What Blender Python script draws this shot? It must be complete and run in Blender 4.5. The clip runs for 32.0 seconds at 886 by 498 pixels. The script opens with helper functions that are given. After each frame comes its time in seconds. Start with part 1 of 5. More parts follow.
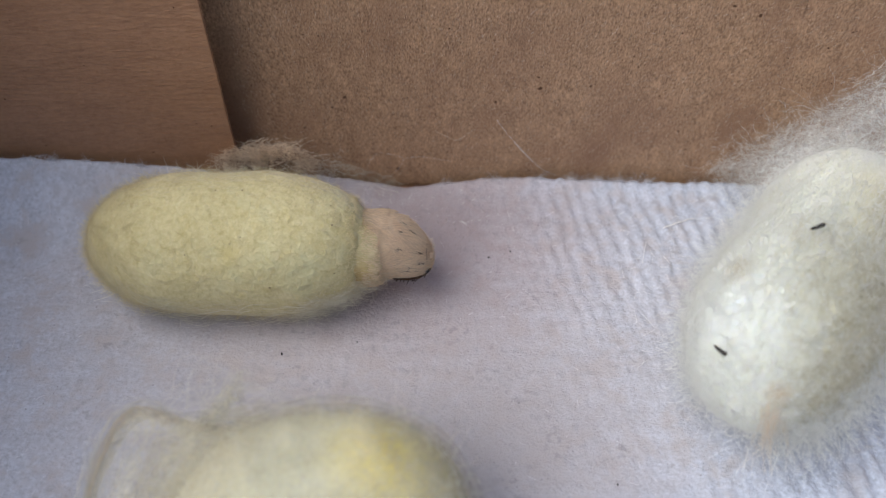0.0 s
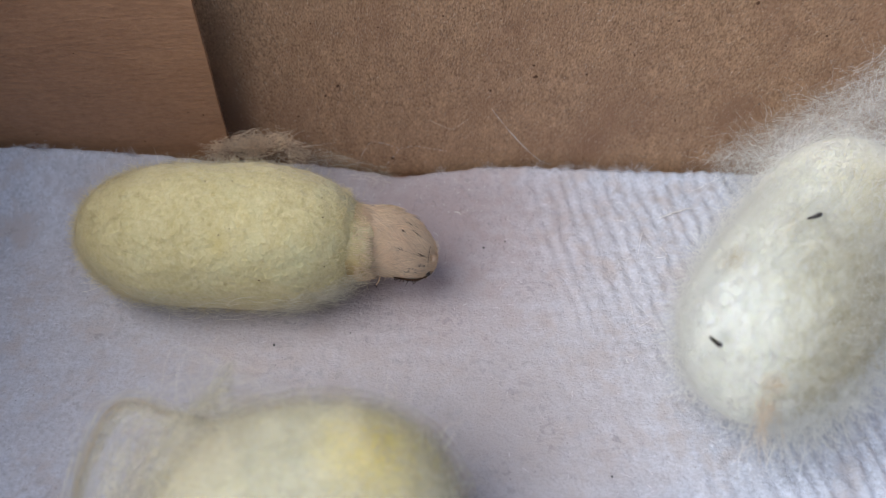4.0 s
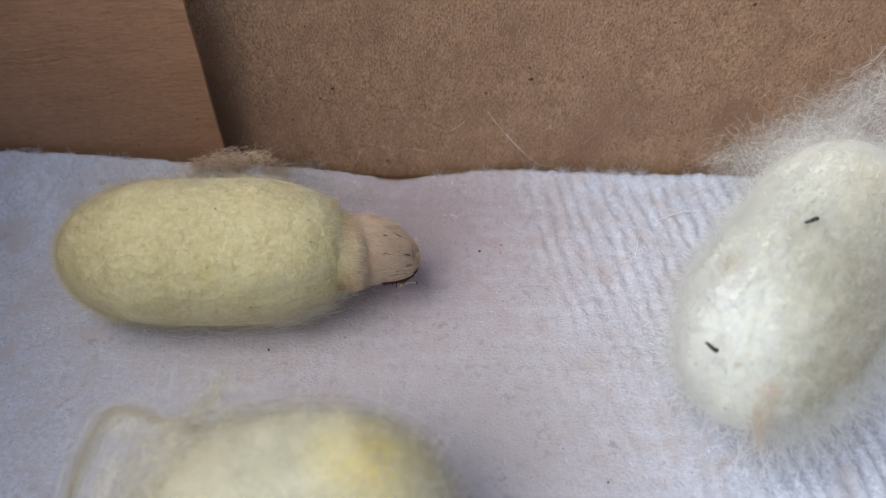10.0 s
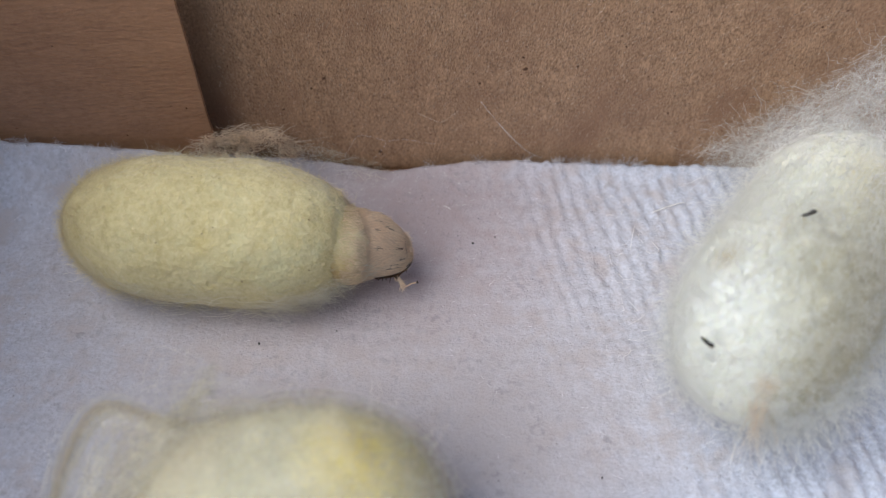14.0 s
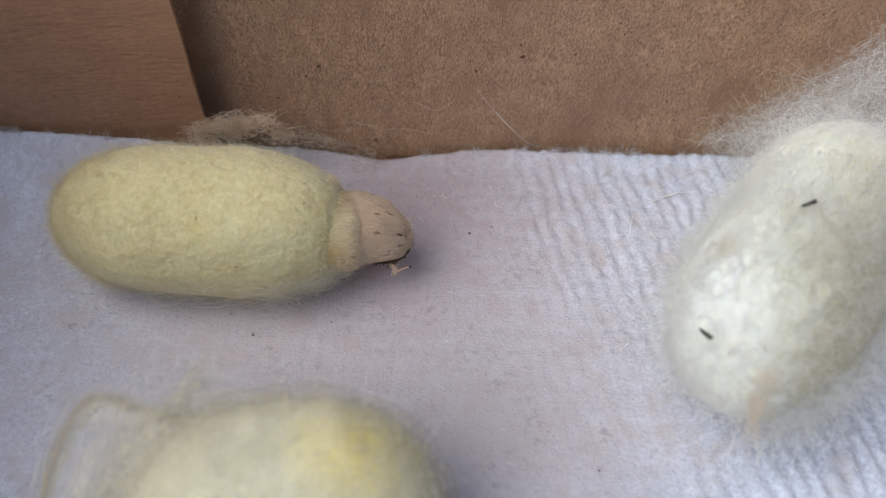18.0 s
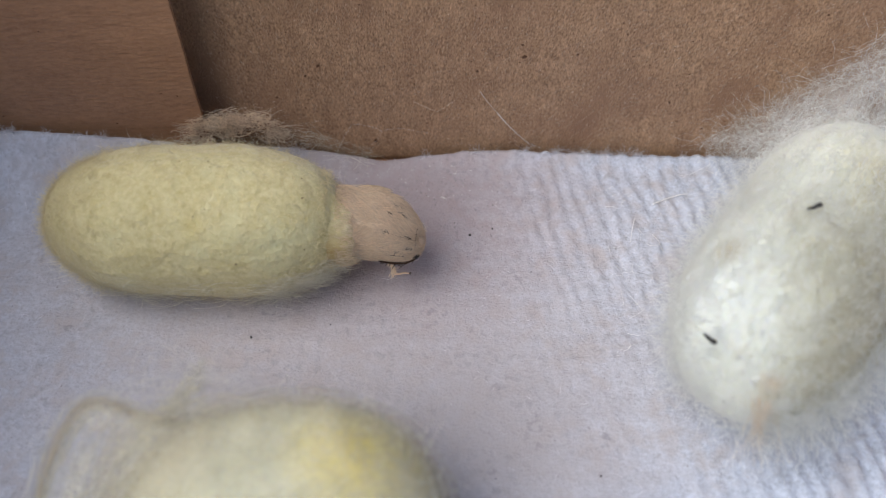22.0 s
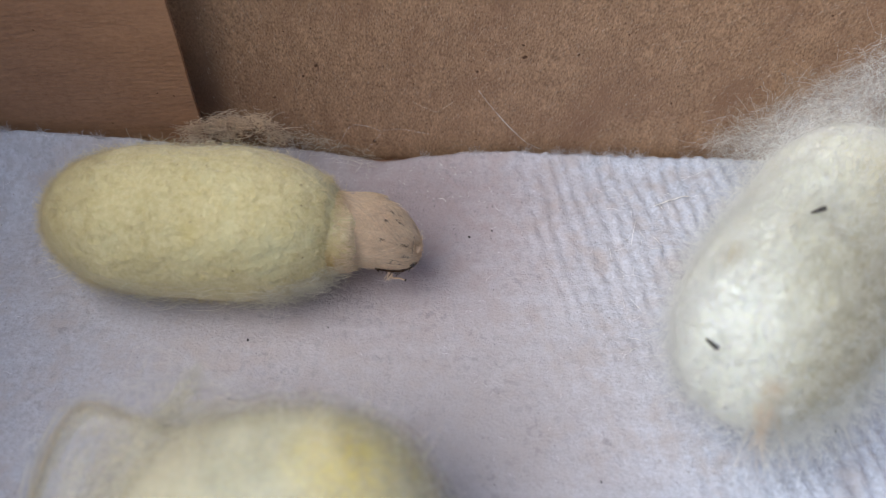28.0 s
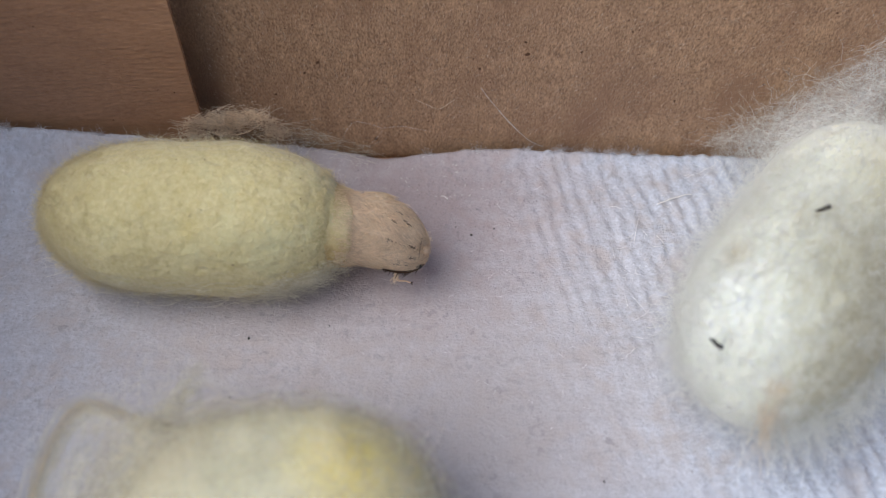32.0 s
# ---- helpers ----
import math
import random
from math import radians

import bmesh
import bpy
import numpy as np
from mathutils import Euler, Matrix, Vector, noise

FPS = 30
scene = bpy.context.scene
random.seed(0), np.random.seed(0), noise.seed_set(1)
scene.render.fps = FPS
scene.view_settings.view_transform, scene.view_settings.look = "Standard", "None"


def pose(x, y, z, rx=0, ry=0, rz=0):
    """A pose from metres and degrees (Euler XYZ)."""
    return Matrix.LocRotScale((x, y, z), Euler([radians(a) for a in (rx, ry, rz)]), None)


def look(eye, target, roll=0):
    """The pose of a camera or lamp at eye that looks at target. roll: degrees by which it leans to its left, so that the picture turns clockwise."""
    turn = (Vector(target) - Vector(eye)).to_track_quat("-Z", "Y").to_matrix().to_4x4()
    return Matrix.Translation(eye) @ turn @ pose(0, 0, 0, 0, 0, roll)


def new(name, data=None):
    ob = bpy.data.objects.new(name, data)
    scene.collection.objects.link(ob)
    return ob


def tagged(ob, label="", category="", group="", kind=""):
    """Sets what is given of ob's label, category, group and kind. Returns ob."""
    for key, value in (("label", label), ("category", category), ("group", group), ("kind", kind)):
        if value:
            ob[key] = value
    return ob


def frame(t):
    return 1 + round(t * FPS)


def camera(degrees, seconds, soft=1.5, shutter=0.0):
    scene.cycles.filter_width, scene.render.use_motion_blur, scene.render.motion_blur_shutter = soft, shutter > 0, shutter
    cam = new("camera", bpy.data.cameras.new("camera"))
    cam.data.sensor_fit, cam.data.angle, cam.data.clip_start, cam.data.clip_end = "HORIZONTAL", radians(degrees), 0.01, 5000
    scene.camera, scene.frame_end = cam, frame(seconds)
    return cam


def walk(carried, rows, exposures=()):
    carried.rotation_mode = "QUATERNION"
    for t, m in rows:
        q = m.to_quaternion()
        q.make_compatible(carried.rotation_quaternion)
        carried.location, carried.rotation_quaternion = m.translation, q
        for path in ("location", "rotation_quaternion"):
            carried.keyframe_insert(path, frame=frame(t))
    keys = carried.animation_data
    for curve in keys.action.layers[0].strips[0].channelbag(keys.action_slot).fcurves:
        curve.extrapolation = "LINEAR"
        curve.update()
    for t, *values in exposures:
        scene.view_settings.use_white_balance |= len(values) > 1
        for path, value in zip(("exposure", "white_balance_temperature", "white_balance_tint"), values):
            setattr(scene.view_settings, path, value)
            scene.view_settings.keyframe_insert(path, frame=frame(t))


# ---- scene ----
cam = camera(51.549, 32.0, soft=1.0)
cam.data.dof.use_dof = True
cam.data.dof.focus_distance = 0.1075
cam.data.dof.aperture_fstop = 20.0
CAMERA_ROWS = [
    (0, pose(0.00000, -0.09371, 0.08926, 42.018, 0.527, 1.314)),
    (0.5, pose(0.00056, -0.09380, 0.08903, 41.948, 0.714, 1.415)),
    (1, pose(0.00068, -0.09370, 0.08890, 41.799, 0.682, 1.384)),
    (1.5, pose(0.00043, -0.09374, 0.08903, 41.701, 0.563, 1.320)),
    (2, pose(0.00053, -0.09354, 0.08876, 41.700, 0.565, 1.340)),
    (2.5, pose(0.00070, -0.09346, 0.08865, 41.692, 0.668, 1.406)),
    (3, pose(0.00061, -0.09324, 0.08853, 41.658, 0.557, 1.364)),
    (3.5, pose(0.00069, -0.09303, 0.08837, 41.546, 0.543, 1.359)),
    (5.5, pose(0.00082, -0.09331, 0.08865, 41.379, 0.499, 1.226)),
    (6, pose(0.00085, -0.09304, 0.08853, 41.560, 0.538, 1.314)),
    (6.5, pose(0.00078, -0.09276, 0.08882, 41.375, 0.534, 1.228)),
    (7, pose(0.00079, -0.09258, 0.08867, 41.496, 0.475, 1.198)),
    (7.5, pose(0.00106, -0.09264, 0.08868, 41.365, 0.570, 1.210)),
    (8, pose(0.00120, -0.09255, 0.08868, 41.280, 0.582, 1.143)),
    (8.5, pose(0.00130, -0.09278, 0.08855, 41.466, 0.625, 1.187)),
    (9, pose(0.00124, -0.09248, 0.08856, 41.438, 0.539, 1.205)),
    (9.5, pose(0.00113, -0.09222, 0.08836, 41.381, 0.489, 1.182)),
    (10, pose(0.00139, -0.09214, 0.08838, 41.347, 0.663, 1.273)),
    (10.5, pose(0.00145, -0.09208, 0.08837, 41.253, 0.598, 1.259)),
    (11, pose(0.00144, -0.09191, 0.08816, 41.151, 0.486, 1.196)),
    (11.5, pose(0.00154, -0.09196, 0.08806, 41.150, 0.529, 1.173)),
    (12, pose(0.00145, -0.09136, 0.08810, 40.949, 0.468, 1.172)),
    (12.5, pose(0.00163, -0.09114, 0.08778, 41.012, 0.551, 1.220)),
    (13, pose(0.00151, -0.09094, 0.08769, 40.819, 0.446, 1.187)),
    (13.5, pose(0.00148, -0.09083, 0.08770, 40.676, 0.423, 1.092)),
    (14, pose(0.00168, -0.09077, 0.08770, 40.567, 0.435, 1.108)),
    (14.5, pose(0.00158, -0.09073, 0.08754, 40.511, 0.352, 1.078)),
    (16.5, pose(0.00172, -0.09005, 0.08692, 40.207, 0.358, 1.082)),
    (17, pose(0.00165, -0.09014, 0.08704, 39.998, 0.297, 0.968)),
    (17.5, pose(0.00170, -0.09003, 0.08685, 39.970, 0.266, 1.014)),
    (18, pose(0.00195, -0.08990, 0.08690, 39.877, 0.356, 1.059)),
    (18.5, pose(0.00175, -0.08964, 0.08679, 39.856, 0.293, 1.030)),
    (19, pose(0.00162, -0.08924, 0.08667, 39.818, 0.270, 1.055)),
    (19.5, pose(0.00144, -0.08917, 0.08650, 39.954, 0.165, 1.036)),
    (20, pose(0.00159, -0.08914, 0.08661, 39.787, 0.202, 1.054)),
    (20.5, pose(0.00165, -0.08907, 0.08665, 39.763, 0.164, 1.002)),
    (21, pose(0.00180, -0.08905, 0.08659, 39.727, 0.191, 1.065)),
    (21.5, pose(0.00186, -0.08891, 0.08657, 39.729, 0.273, 1.095)),
    (22, pose(0.00172, -0.08886, 0.08630, 39.777, 0.189, 1.117)),
    (22.5, pose(0.00176, -0.08876, 0.08630, 39.793, 0.232, 1.173)),
    (23, pose(0.00153, -0.08849, 0.08612, 39.870, 0.155, 1.171)),
    (23.5, pose(0.00153, -0.08851, 0.08632, 39.736, 0.167, 1.041)),
    (24, pose(0.00165, -0.08876, 0.08630, 39.744, 0.140, 1.054)),
    (24.5, pose(0.00152, -0.08860, 0.08633, 39.682, 0.109, 0.975)),
    (25, pose(0.00160, -0.08828, 0.08603, 39.781, 0.017, 1.038)),
    (25.5, pose(0.00158, -0.08822, 0.08619, 39.657, 0.127, 1.127)),
    (27.5, pose(0.00162, -0.08797, 0.08595, 39.531, 0.080, 1.167)),
    (28, pose(0.00173, -0.08779, 0.08567, 39.693, 0.053, 1.214)),
    (28.5, pose(0.00148, -0.08768, 0.08574, 39.599, 0.037, 1.302)),
    (29, pose(0.00150, -0.08731, 0.08565, 39.656, 0.134, 1.254)),
    (29.5, pose(0.00152, -0.08728, 0.08572, 39.626, 0.148, 1.205)),
    (30, pose(0.00163, -0.08741, 0.08556, 39.680, 0.116, 1.207)),
    (30.5, pose(0.00160, -0.08758, 0.08562, 39.552, 0.103, 1.141)),
    (31, pose(0.00170, -0.08766, 0.08559, 39.546, 0.133, 1.238)),
    (31.5, pose(0.00157, -0.08758, 0.08560, 39.450, 0.050, 1.236)),
    (32, pose(0.00149, -0.08738, 0.08534, 39.515, -0.002, 1.279)),
]
walk(cam, CAMERA_ROWS, exposures=[(0.0, 0.48, 6480, 10), (32.0, 0.48, 6480, 10)])

# ---- light: soft daylight from a window, over the open box ----
world = bpy.data.worlds.new("world")
scene.world = world
world.use_nodes = True
wn = world.node_tree.nodes
wl = world.node_tree.links
SUN_EL, SUN_ROT = radians(51), radians(242)
sky = wn.new("ShaderNodeTexSky")
sky.sky_type = "NISHITA"
sky.sun_disc = False
sky.sun_elevation = SUN_EL
sky.sun_rotation = SUN_ROT
wl.new(sky.outputs["Color"], wn["Background"].inputs["Color"])
wn["Background"].inputs["Strength"].default_value = 0.10
sun_data = bpy.data.lights.new("sun", "SUN")
sun_data.energy = 2.6
sun_data.angle = radians(64)
sun_data.color = (1.0, 0.96, 0.91)
sun = new("sun", sun_data)
sun_from = Vector((math.sin(SUN_ROT) * math.cos(SUN_EL), math.cos(SUN_ROT) * math.cos(SUN_EL), math.sin(SUN_EL)))
sun.matrix_world = look(sun_from * 2.0, (0, 0, 0))

# ---- small tools; all mesh work below is in millimetres ----
MM = 0.001
rng = np.random.default_rng(7)


def hash01(ix, iy, iz, seed):
    h = (ix * 374761393 + iy * 668265263 + iz * 2147483647 + seed * 974634777) & 0xFFFFFFFF
    h = ((h ^ (h >> 13)) * 1274126177) & 0xFFFFFFFF
    h = h ^ (h >> 16)
    return (h & 0xFFFF) / 65535.0


def vnoise(p, size, seed=0):
    """Smooth value noise, -1 to 1, with lumps of that size in mm."""
    q = np.asarray(p, float) / size
    i = np.floor(q).astype(np.int64)
    f = q - i
    f = f * f * (3 - 2 * f)
    out = 0.0
    for a in (0, 1):
        for b in (0, 1):
            for c in (0, 1):
                w = (f[..., 0] if a else 1 - f[..., 0]) * (f[..., 1] if b else 1 - f[..., 1]) * (f[..., 2] if c else 1 - f[..., 2])
                out = out + w * hash01(i[..., 0] + a, i[..., 1] + b, i[..., 2] + c, seed)
    return out * 2 - 1


def unit(v):
    return v / (np.linalg.norm(v, axis=-1, keepdims=True) + 1e-12)


def mesh_of(name, verts, faces, smooth=True):
    me = bpy.data.meshes.new(name)
    me.from_pydata((np.asarray(verts, float) * MM).tolist(), [], faces if isinstance(faces, list) else np.asarray(faces).tolist())
    if smooth:
        me.shade_smooth()
    me.update()
    return me


def mesh_from_bm(name, bm, smooth=False):
    me = bpy.data.meshes.new(name)
    bmesh.ops.scale(bm, vec=(MM, MM, MM), verts=bm.verts)
    bm.to_mesh(me)
    bm.free()
    if smooth:
        me.shade_smooth()
    return me


def grid_faces(nu, nv, wrap=False):
    """Quads of a grid of nu rows and nv columns."""
    nc = nv if wrap else nv - 1
    a = (np.arange(nu - 1)[:, None] * nv + np.arange(nc)[None, :])
    b = (np.arange(nu - 1)[:, None] * nv + (np.arange(nc)[None, :] + 1) % nv)
    return np.stack([a, b, b + nv, a + nv], -1).reshape(-1, 4)


def tubes(paths, rad, sides=3, taper=0.35):
    """Thin three-sided tubes along paths (strands, points, 3)."""
    paths = np.asarray(paths, float)
    s, n, _ = paths.shape
    tan = unit(np.gradient(paths, axis=1))
    ref = unit(rng.normal(size=(s, 1, 3)))
    a = unit(np.cross(tan, np.broadcast_to(ref, tan.shape)))
    b = np.cross(tan, a)
    prof = 1 - (1 - taper) * np.abs(np.linspace(-0.6, 1, n)) ** 2
    r = (np.broadcast_to(np.asarray(rad, float).reshape(-1, 1), (s, 1)) * prof)[..., None]
    rings = [paths + r * (math.cos(2 * math.pi * k / sides) * a + math.sin(2 * math.pi * k / sides) * b) for k in range(sides)]
    verts = np.stack(rings, 2).reshape(-1, 3)
    base = (np.arange(s)[:, None, None] * n + np.arange(n - 1)[None, :, None]) * sides
    k = np.arange(sides)[None, None, :]
    k2 = (k + 1) % sides
    faces = np.stack([base + k, base + k2, base + sides + k2, base + sides + k], -1).reshape(-1, 4)
    return verts, faces


def curly(start, direction, length, n=8, curl=0.5, pull=None):
    """Wandering threads from start points along directions."""
    p = np.asarray(start, float)
    d = unit(np.asarray(direction, float))
    s = len(p)
    step = (np.broadcast_to(np.asarray(length, float).reshape(-1, 1), (s, 1))) / (n - 1)
    bend = unit(rng.normal(size=(s, 3)))
    pts = [p]
    for _ in range(n - 1):
        d = unit(d + bend * curl * 0.5 + rng.normal(size=(s, 3)) * curl * 0.6 + (0 if pull is None else pull))
        p = p + d * step
        pts.append(p)
    return np.stack(pts, 1)


def loops(c, radius, turns, drift, n=30, flat=(1.0, 0.5, 0.7)):
    """Threads that coil in loose loops while they drift away from c."""
    k = len(c)
    a = unit(rng.normal(size=(k, 1, 3)))
    b = unit(np.cross(a, unit(rng.normal(size=(k, 1, 3)))))
    s = np.linspace(0, 1, n)[None, :, None]
    r = rng.uniform(*radius, (k, 1, 1)) * (0.6 + 0.8 * rng.random((k, 1, 1)) * s)
    w = 2 * math.pi * rng.uniform(*turns, (k, 1, 1)) * s + rng.uniform(0, 6.28, (k, 1, 1))
    go = unit(rng.normal(size=(k, 1, 3)) * np.array([1.0, 0.4, 0.45])) * rng.uniform(*drift, (k, 1, 1))
    p = (a * np.cos(w) + b * np.sin(w)) * r + go * (s - 0.5) + 0.12 * rng.normal(size=(k, 1, 3)) * np.sin(9 * s)
    return c[:, None, :] + p * np.array(flat)


def above(paths, floor=0.05):
    paths[..., 2] = np.where(paths[..., 2] < floor, floor + 0.1 * np.abs(np.sin(paths[..., 0] * 3)), paths[..., 2])
    return paths


def part(name, me, material, parent=None, label="", kind=""):
    ob = new(name, me)
    if material:
        me.materials.clear()
        me.materials.append(material)
    if parent:
        ob.parent = parent
    if label:
        ob["label"] = label
    if kind:
        ob["kind"] = kind
    return ob


def thing(name, m, label, category, group="", kind=""):
    ob = new(name)
    ob.empty_display_size = 0.003
    ob.matrix_world = m
    return tagged(ob, label, category, group, kind)


# ---- materials ----
def material(name, dark, light, size=3.0, fine=0.3, rough=0.8, bump=0.04, bump_size=0.25, stretch=(1, 1, 1), mix=0.5,
             sheen=0.0, sss=0.0, sss_mm=0.6, patch=None, patch_size=6.0, patch_range=(0.55, 0.7), island=0.0, translucent=0.0, spec=0.3, spots=(), spot_max=0.9, tight=0.16,
             pits=None, pit_size=0.7, pit_area=7.0, pit_range=(0.56, 0.66), pit_max=0.75):
    """A surface mottled at two scales, in mm, with fine relief; patch adds stains of another colour."""
    m = bpy.data.materials.new(name)
    m.use_nodes = True
    t = m.node_tree
    n, ln = t.nodes, t.links
    bsdf = n["Principled BSDF"]
    co = n.new("ShaderNodeTexCoord")
    mp = n.new("ShaderNodeMapping")
    mp.inputs["Scale"].default_value = stretch
    ln.new(co.outputs["Object"], mp.inputs["Vector"])

    def noise_tex(size_mm, detail=4.0):
        x = n.new("ShaderNodeTexNoise")
        x.inputs["Scale"].default_value = 1000.0 / size_mm
        x.inputs["Detail"].default_value = detail
        x.inputs["Roughness"].default_value = 0.62
        ln.new(mp.outputs["Vector"], x.inputs["Vector"])
        return x.outputs["Fac"]

    big, small = noise_tex(size), noise_tex(fine, 6.0)
    mean = n.new("ShaderNodeMix")
    mean.inputs["Factor"].default_value = mix
    ln.new(big, mean.inputs["A"])
    ln.new(small, mean.inputs["B"])
    ramp = n.new("ShaderNodeValToRGB")
    ramp.color_ramp.elements[0].position, ramp.color_ramp.elements[1].position = 0.5 - tight, 0.5 + tight
    ramp.color_ramp.elements[0].color, ramp.color_ramp.elements[1].color = (*dark, 1), (*light, 1)
    ln.new(mean.outputs["Result"], ramp.inputs["Fac"])
    colour = ramp.outputs["Color"]
    if patch:
        pr = n.new("ShaderNodeMapRange")
        pr.inputs["From Min"].default_value, pr.inputs["From Max"].default_value = patch_range
        ln.new(noise_tex(patch_size, 5.0), pr.inputs["Value"])
        pm = n.new("ShaderNodeMix")
        pm.data_type = "RGBA"
        ln.new(pr.outputs["Result"], pm.inputs["Factor"])
        ln.new(colour, pm.inputs["A"])
        pm.inputs["B"].default_value = (*patch, 1)
        colour = pm.outputs["Result"]
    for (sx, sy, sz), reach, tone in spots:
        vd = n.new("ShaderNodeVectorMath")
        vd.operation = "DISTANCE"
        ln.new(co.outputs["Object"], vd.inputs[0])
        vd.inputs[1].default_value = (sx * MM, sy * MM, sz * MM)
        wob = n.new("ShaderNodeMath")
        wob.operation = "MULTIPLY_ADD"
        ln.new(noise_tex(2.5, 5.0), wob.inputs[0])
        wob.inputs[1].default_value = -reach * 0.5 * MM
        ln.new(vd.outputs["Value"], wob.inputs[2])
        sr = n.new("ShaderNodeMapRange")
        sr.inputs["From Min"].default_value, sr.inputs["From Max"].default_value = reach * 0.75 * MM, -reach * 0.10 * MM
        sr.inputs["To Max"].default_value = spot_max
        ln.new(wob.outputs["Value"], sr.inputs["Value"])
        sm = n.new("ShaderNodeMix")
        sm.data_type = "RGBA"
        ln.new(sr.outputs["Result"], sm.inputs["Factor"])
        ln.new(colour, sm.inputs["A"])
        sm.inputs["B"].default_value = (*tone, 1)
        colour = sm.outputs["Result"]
    if pits:
        grain = n.new("ShaderNodeMapRange")
        grain.inputs["From Min"].default_value, grain.inputs["From Max"].default_value = pit_range
        ln.new(noise_tex(pit_size, 3.0), grain.inputs["Value"])
        area = n.new("ShaderNodeMapRange")
        area.inputs["From Min"].default_value, area.inputs["From Max"].default_value = 0.40, 0.64
        area.inputs["To Max"].default_value = pit_max
        ln.new(noise_tex(pit_area, 2.0), area.inputs["Value"])
        both = n.new("ShaderNodeMath")
        both.operation = "MULTIPLY"
        ln.new(grain.outputs["Result"], both.inputs[0])
        ln.new(area.outputs["Result"], both.inputs[1])
        pmx = n.new("ShaderNodeMix")
        pmx.data_type = "RGBA"
        ln.new(both.outputs["Value"], pmx.inputs["Factor"])
        ln.new(colour, pmx.inputs["A"])
        pmx.inputs["B"].default_value = (*pits, 1)
        colour = pmx.outputs["Result"]
    if island:
        geo = n.new("ShaderNodeNewGeometry")
        ir = n.new("ShaderNodeMapRange")
        ir.inputs["To Min"].default_value, ir.inputs["To Max"].default_value = 1 - island, 1 + island * 0.4
        ln.new(geo.outputs["Random Per Island"], ir.inputs["Value"])
        hv = n.new("ShaderNodeHueSaturation")
        ln.new(ir.outputs["Result"], hv.inputs["Value"])
        ln.new(colour, hv.inputs["Color"])
        colour = hv.outputs["Color"]
    ln.new(colour, bsdf.inputs["Base Color"])
    bsdf.inputs["Roughness"].default_value = rough
    bsdf.inputs["Specular IOR Level"].default_value = spec
    bsdf.inputs["Sheen Weight"].default_value = sheen
    bsdf.inputs["Sheen Roughness"].default_value = 0.4
    if sss:
        bsdf.inputs["Subsurface Weight"].default_value = sss
        bsdf.inputs["Subsurface Radius"].default_value = (1.0, 0.9, 0.6)
        bsdf.inputs["Subsurface Scale"].default_value = sss_mm * MM
    if bump:
        bp = n.new("ShaderNodeBump")
        bp.inputs["Distance"].default_value = bump * MM
        bp.inputs["Strength"].default_value = 1.0
        ln.new(noise_tex(bump_size, 5.0), bp.inputs["Height"])
        ln.new(bp.outputs["Normal"], bsdf.inputs["Normal"])
    if translucent:
        tl = n.new("ShaderNodeBsdfTranslucent")
        ln.new(colour, tl.inputs["Color"])
        ms = n.new("ShaderNodeMixShader")
        ms.inputs["Fac"].default_value = translucent
        ln.new(bsdf.outputs["BSDF"], ms.inputs[1])
        ln.new(tl.outputs["BSDF"], ms.inputs[2])
        ln.new(ms.outputs["Shader"], n["Material Output"].inputs["Surface"])
    return m


def gauze(name, dark, light, fibre=0.28):
    """Loose floss that lets the ground show between its fibres; the mesh's cover says how thick it lies."""
    m = material(name, dark, light, size=2.0, fine=0.4, rough=0.85, bump=0.05, bump_size=0.3, translucent=0.3)
    n, ln = m.node_tree.nodes, m.node_tree.links
    out = n["Material Output"]
    lit = out.inputs["Surface"].links[0].from_socket
    at = n.new("ShaderNodeAttribute")
    at.attribute_name = "cover"
    co = n.new("ShaderNodeTexCoord")
    nz_ = n.new("ShaderNodeTexNoise")
    nz_.inputs["Scale"].default_value = 1000.0 / fibre
    nz_.inputs["Detail"].default_value = 5.0
    nz_.inputs["Roughness"].default_value = 0.65
    nz_.inputs["Distortion"].default_value = 1.2
    ln.new(co.outputs["Object"], nz_.inputs["Vector"])
    rg = n.new("ShaderNodeMapRange")
    rg.inputs["From Min"].default_value, rg.inputs["From Max"].default_value = 0.35, 0.65
    rg.inputs["To Min"].default_value, rg.inputs["To Max"].default_value = 0.15, 1.85
    ln.new(nz_.outputs["Fac"], rg.inputs["Value"])
    mu = n.new("ShaderNodeMath")
    mu.operation = "MULTIPLY"
    mu.use_clamp = True
    ln.new(rg.outputs["Result"], mu.inputs[0])
    ln.new(at.outputs["Fac"], mu.inputs[1])
    tr = n.new("ShaderNodeBsdfTransparent")
    mx = n.new("ShaderNodeMixShader")
    ln.new(mu.outputs["Value"], mx.inputs["Fac"])
    ln.new(tr.outputs["BSDF"], mx.inputs[1])
    ln.new(lit, mx.inputs[2])
    ln.new(mx.outputs["Shader"], out.inputs["Surface"])
    return m


def gauze_part(name, verts, faces, cover, mat, parent, label):
    me = mesh_of(name, verts, faces)
    at = me.attributes.new("cover", "FLOAT", "POINT")
    at.data.foreach_set("value", np.asarray(cover, np.float32).ravel())
    return part(name, me, mat, parent, label, "stuff")


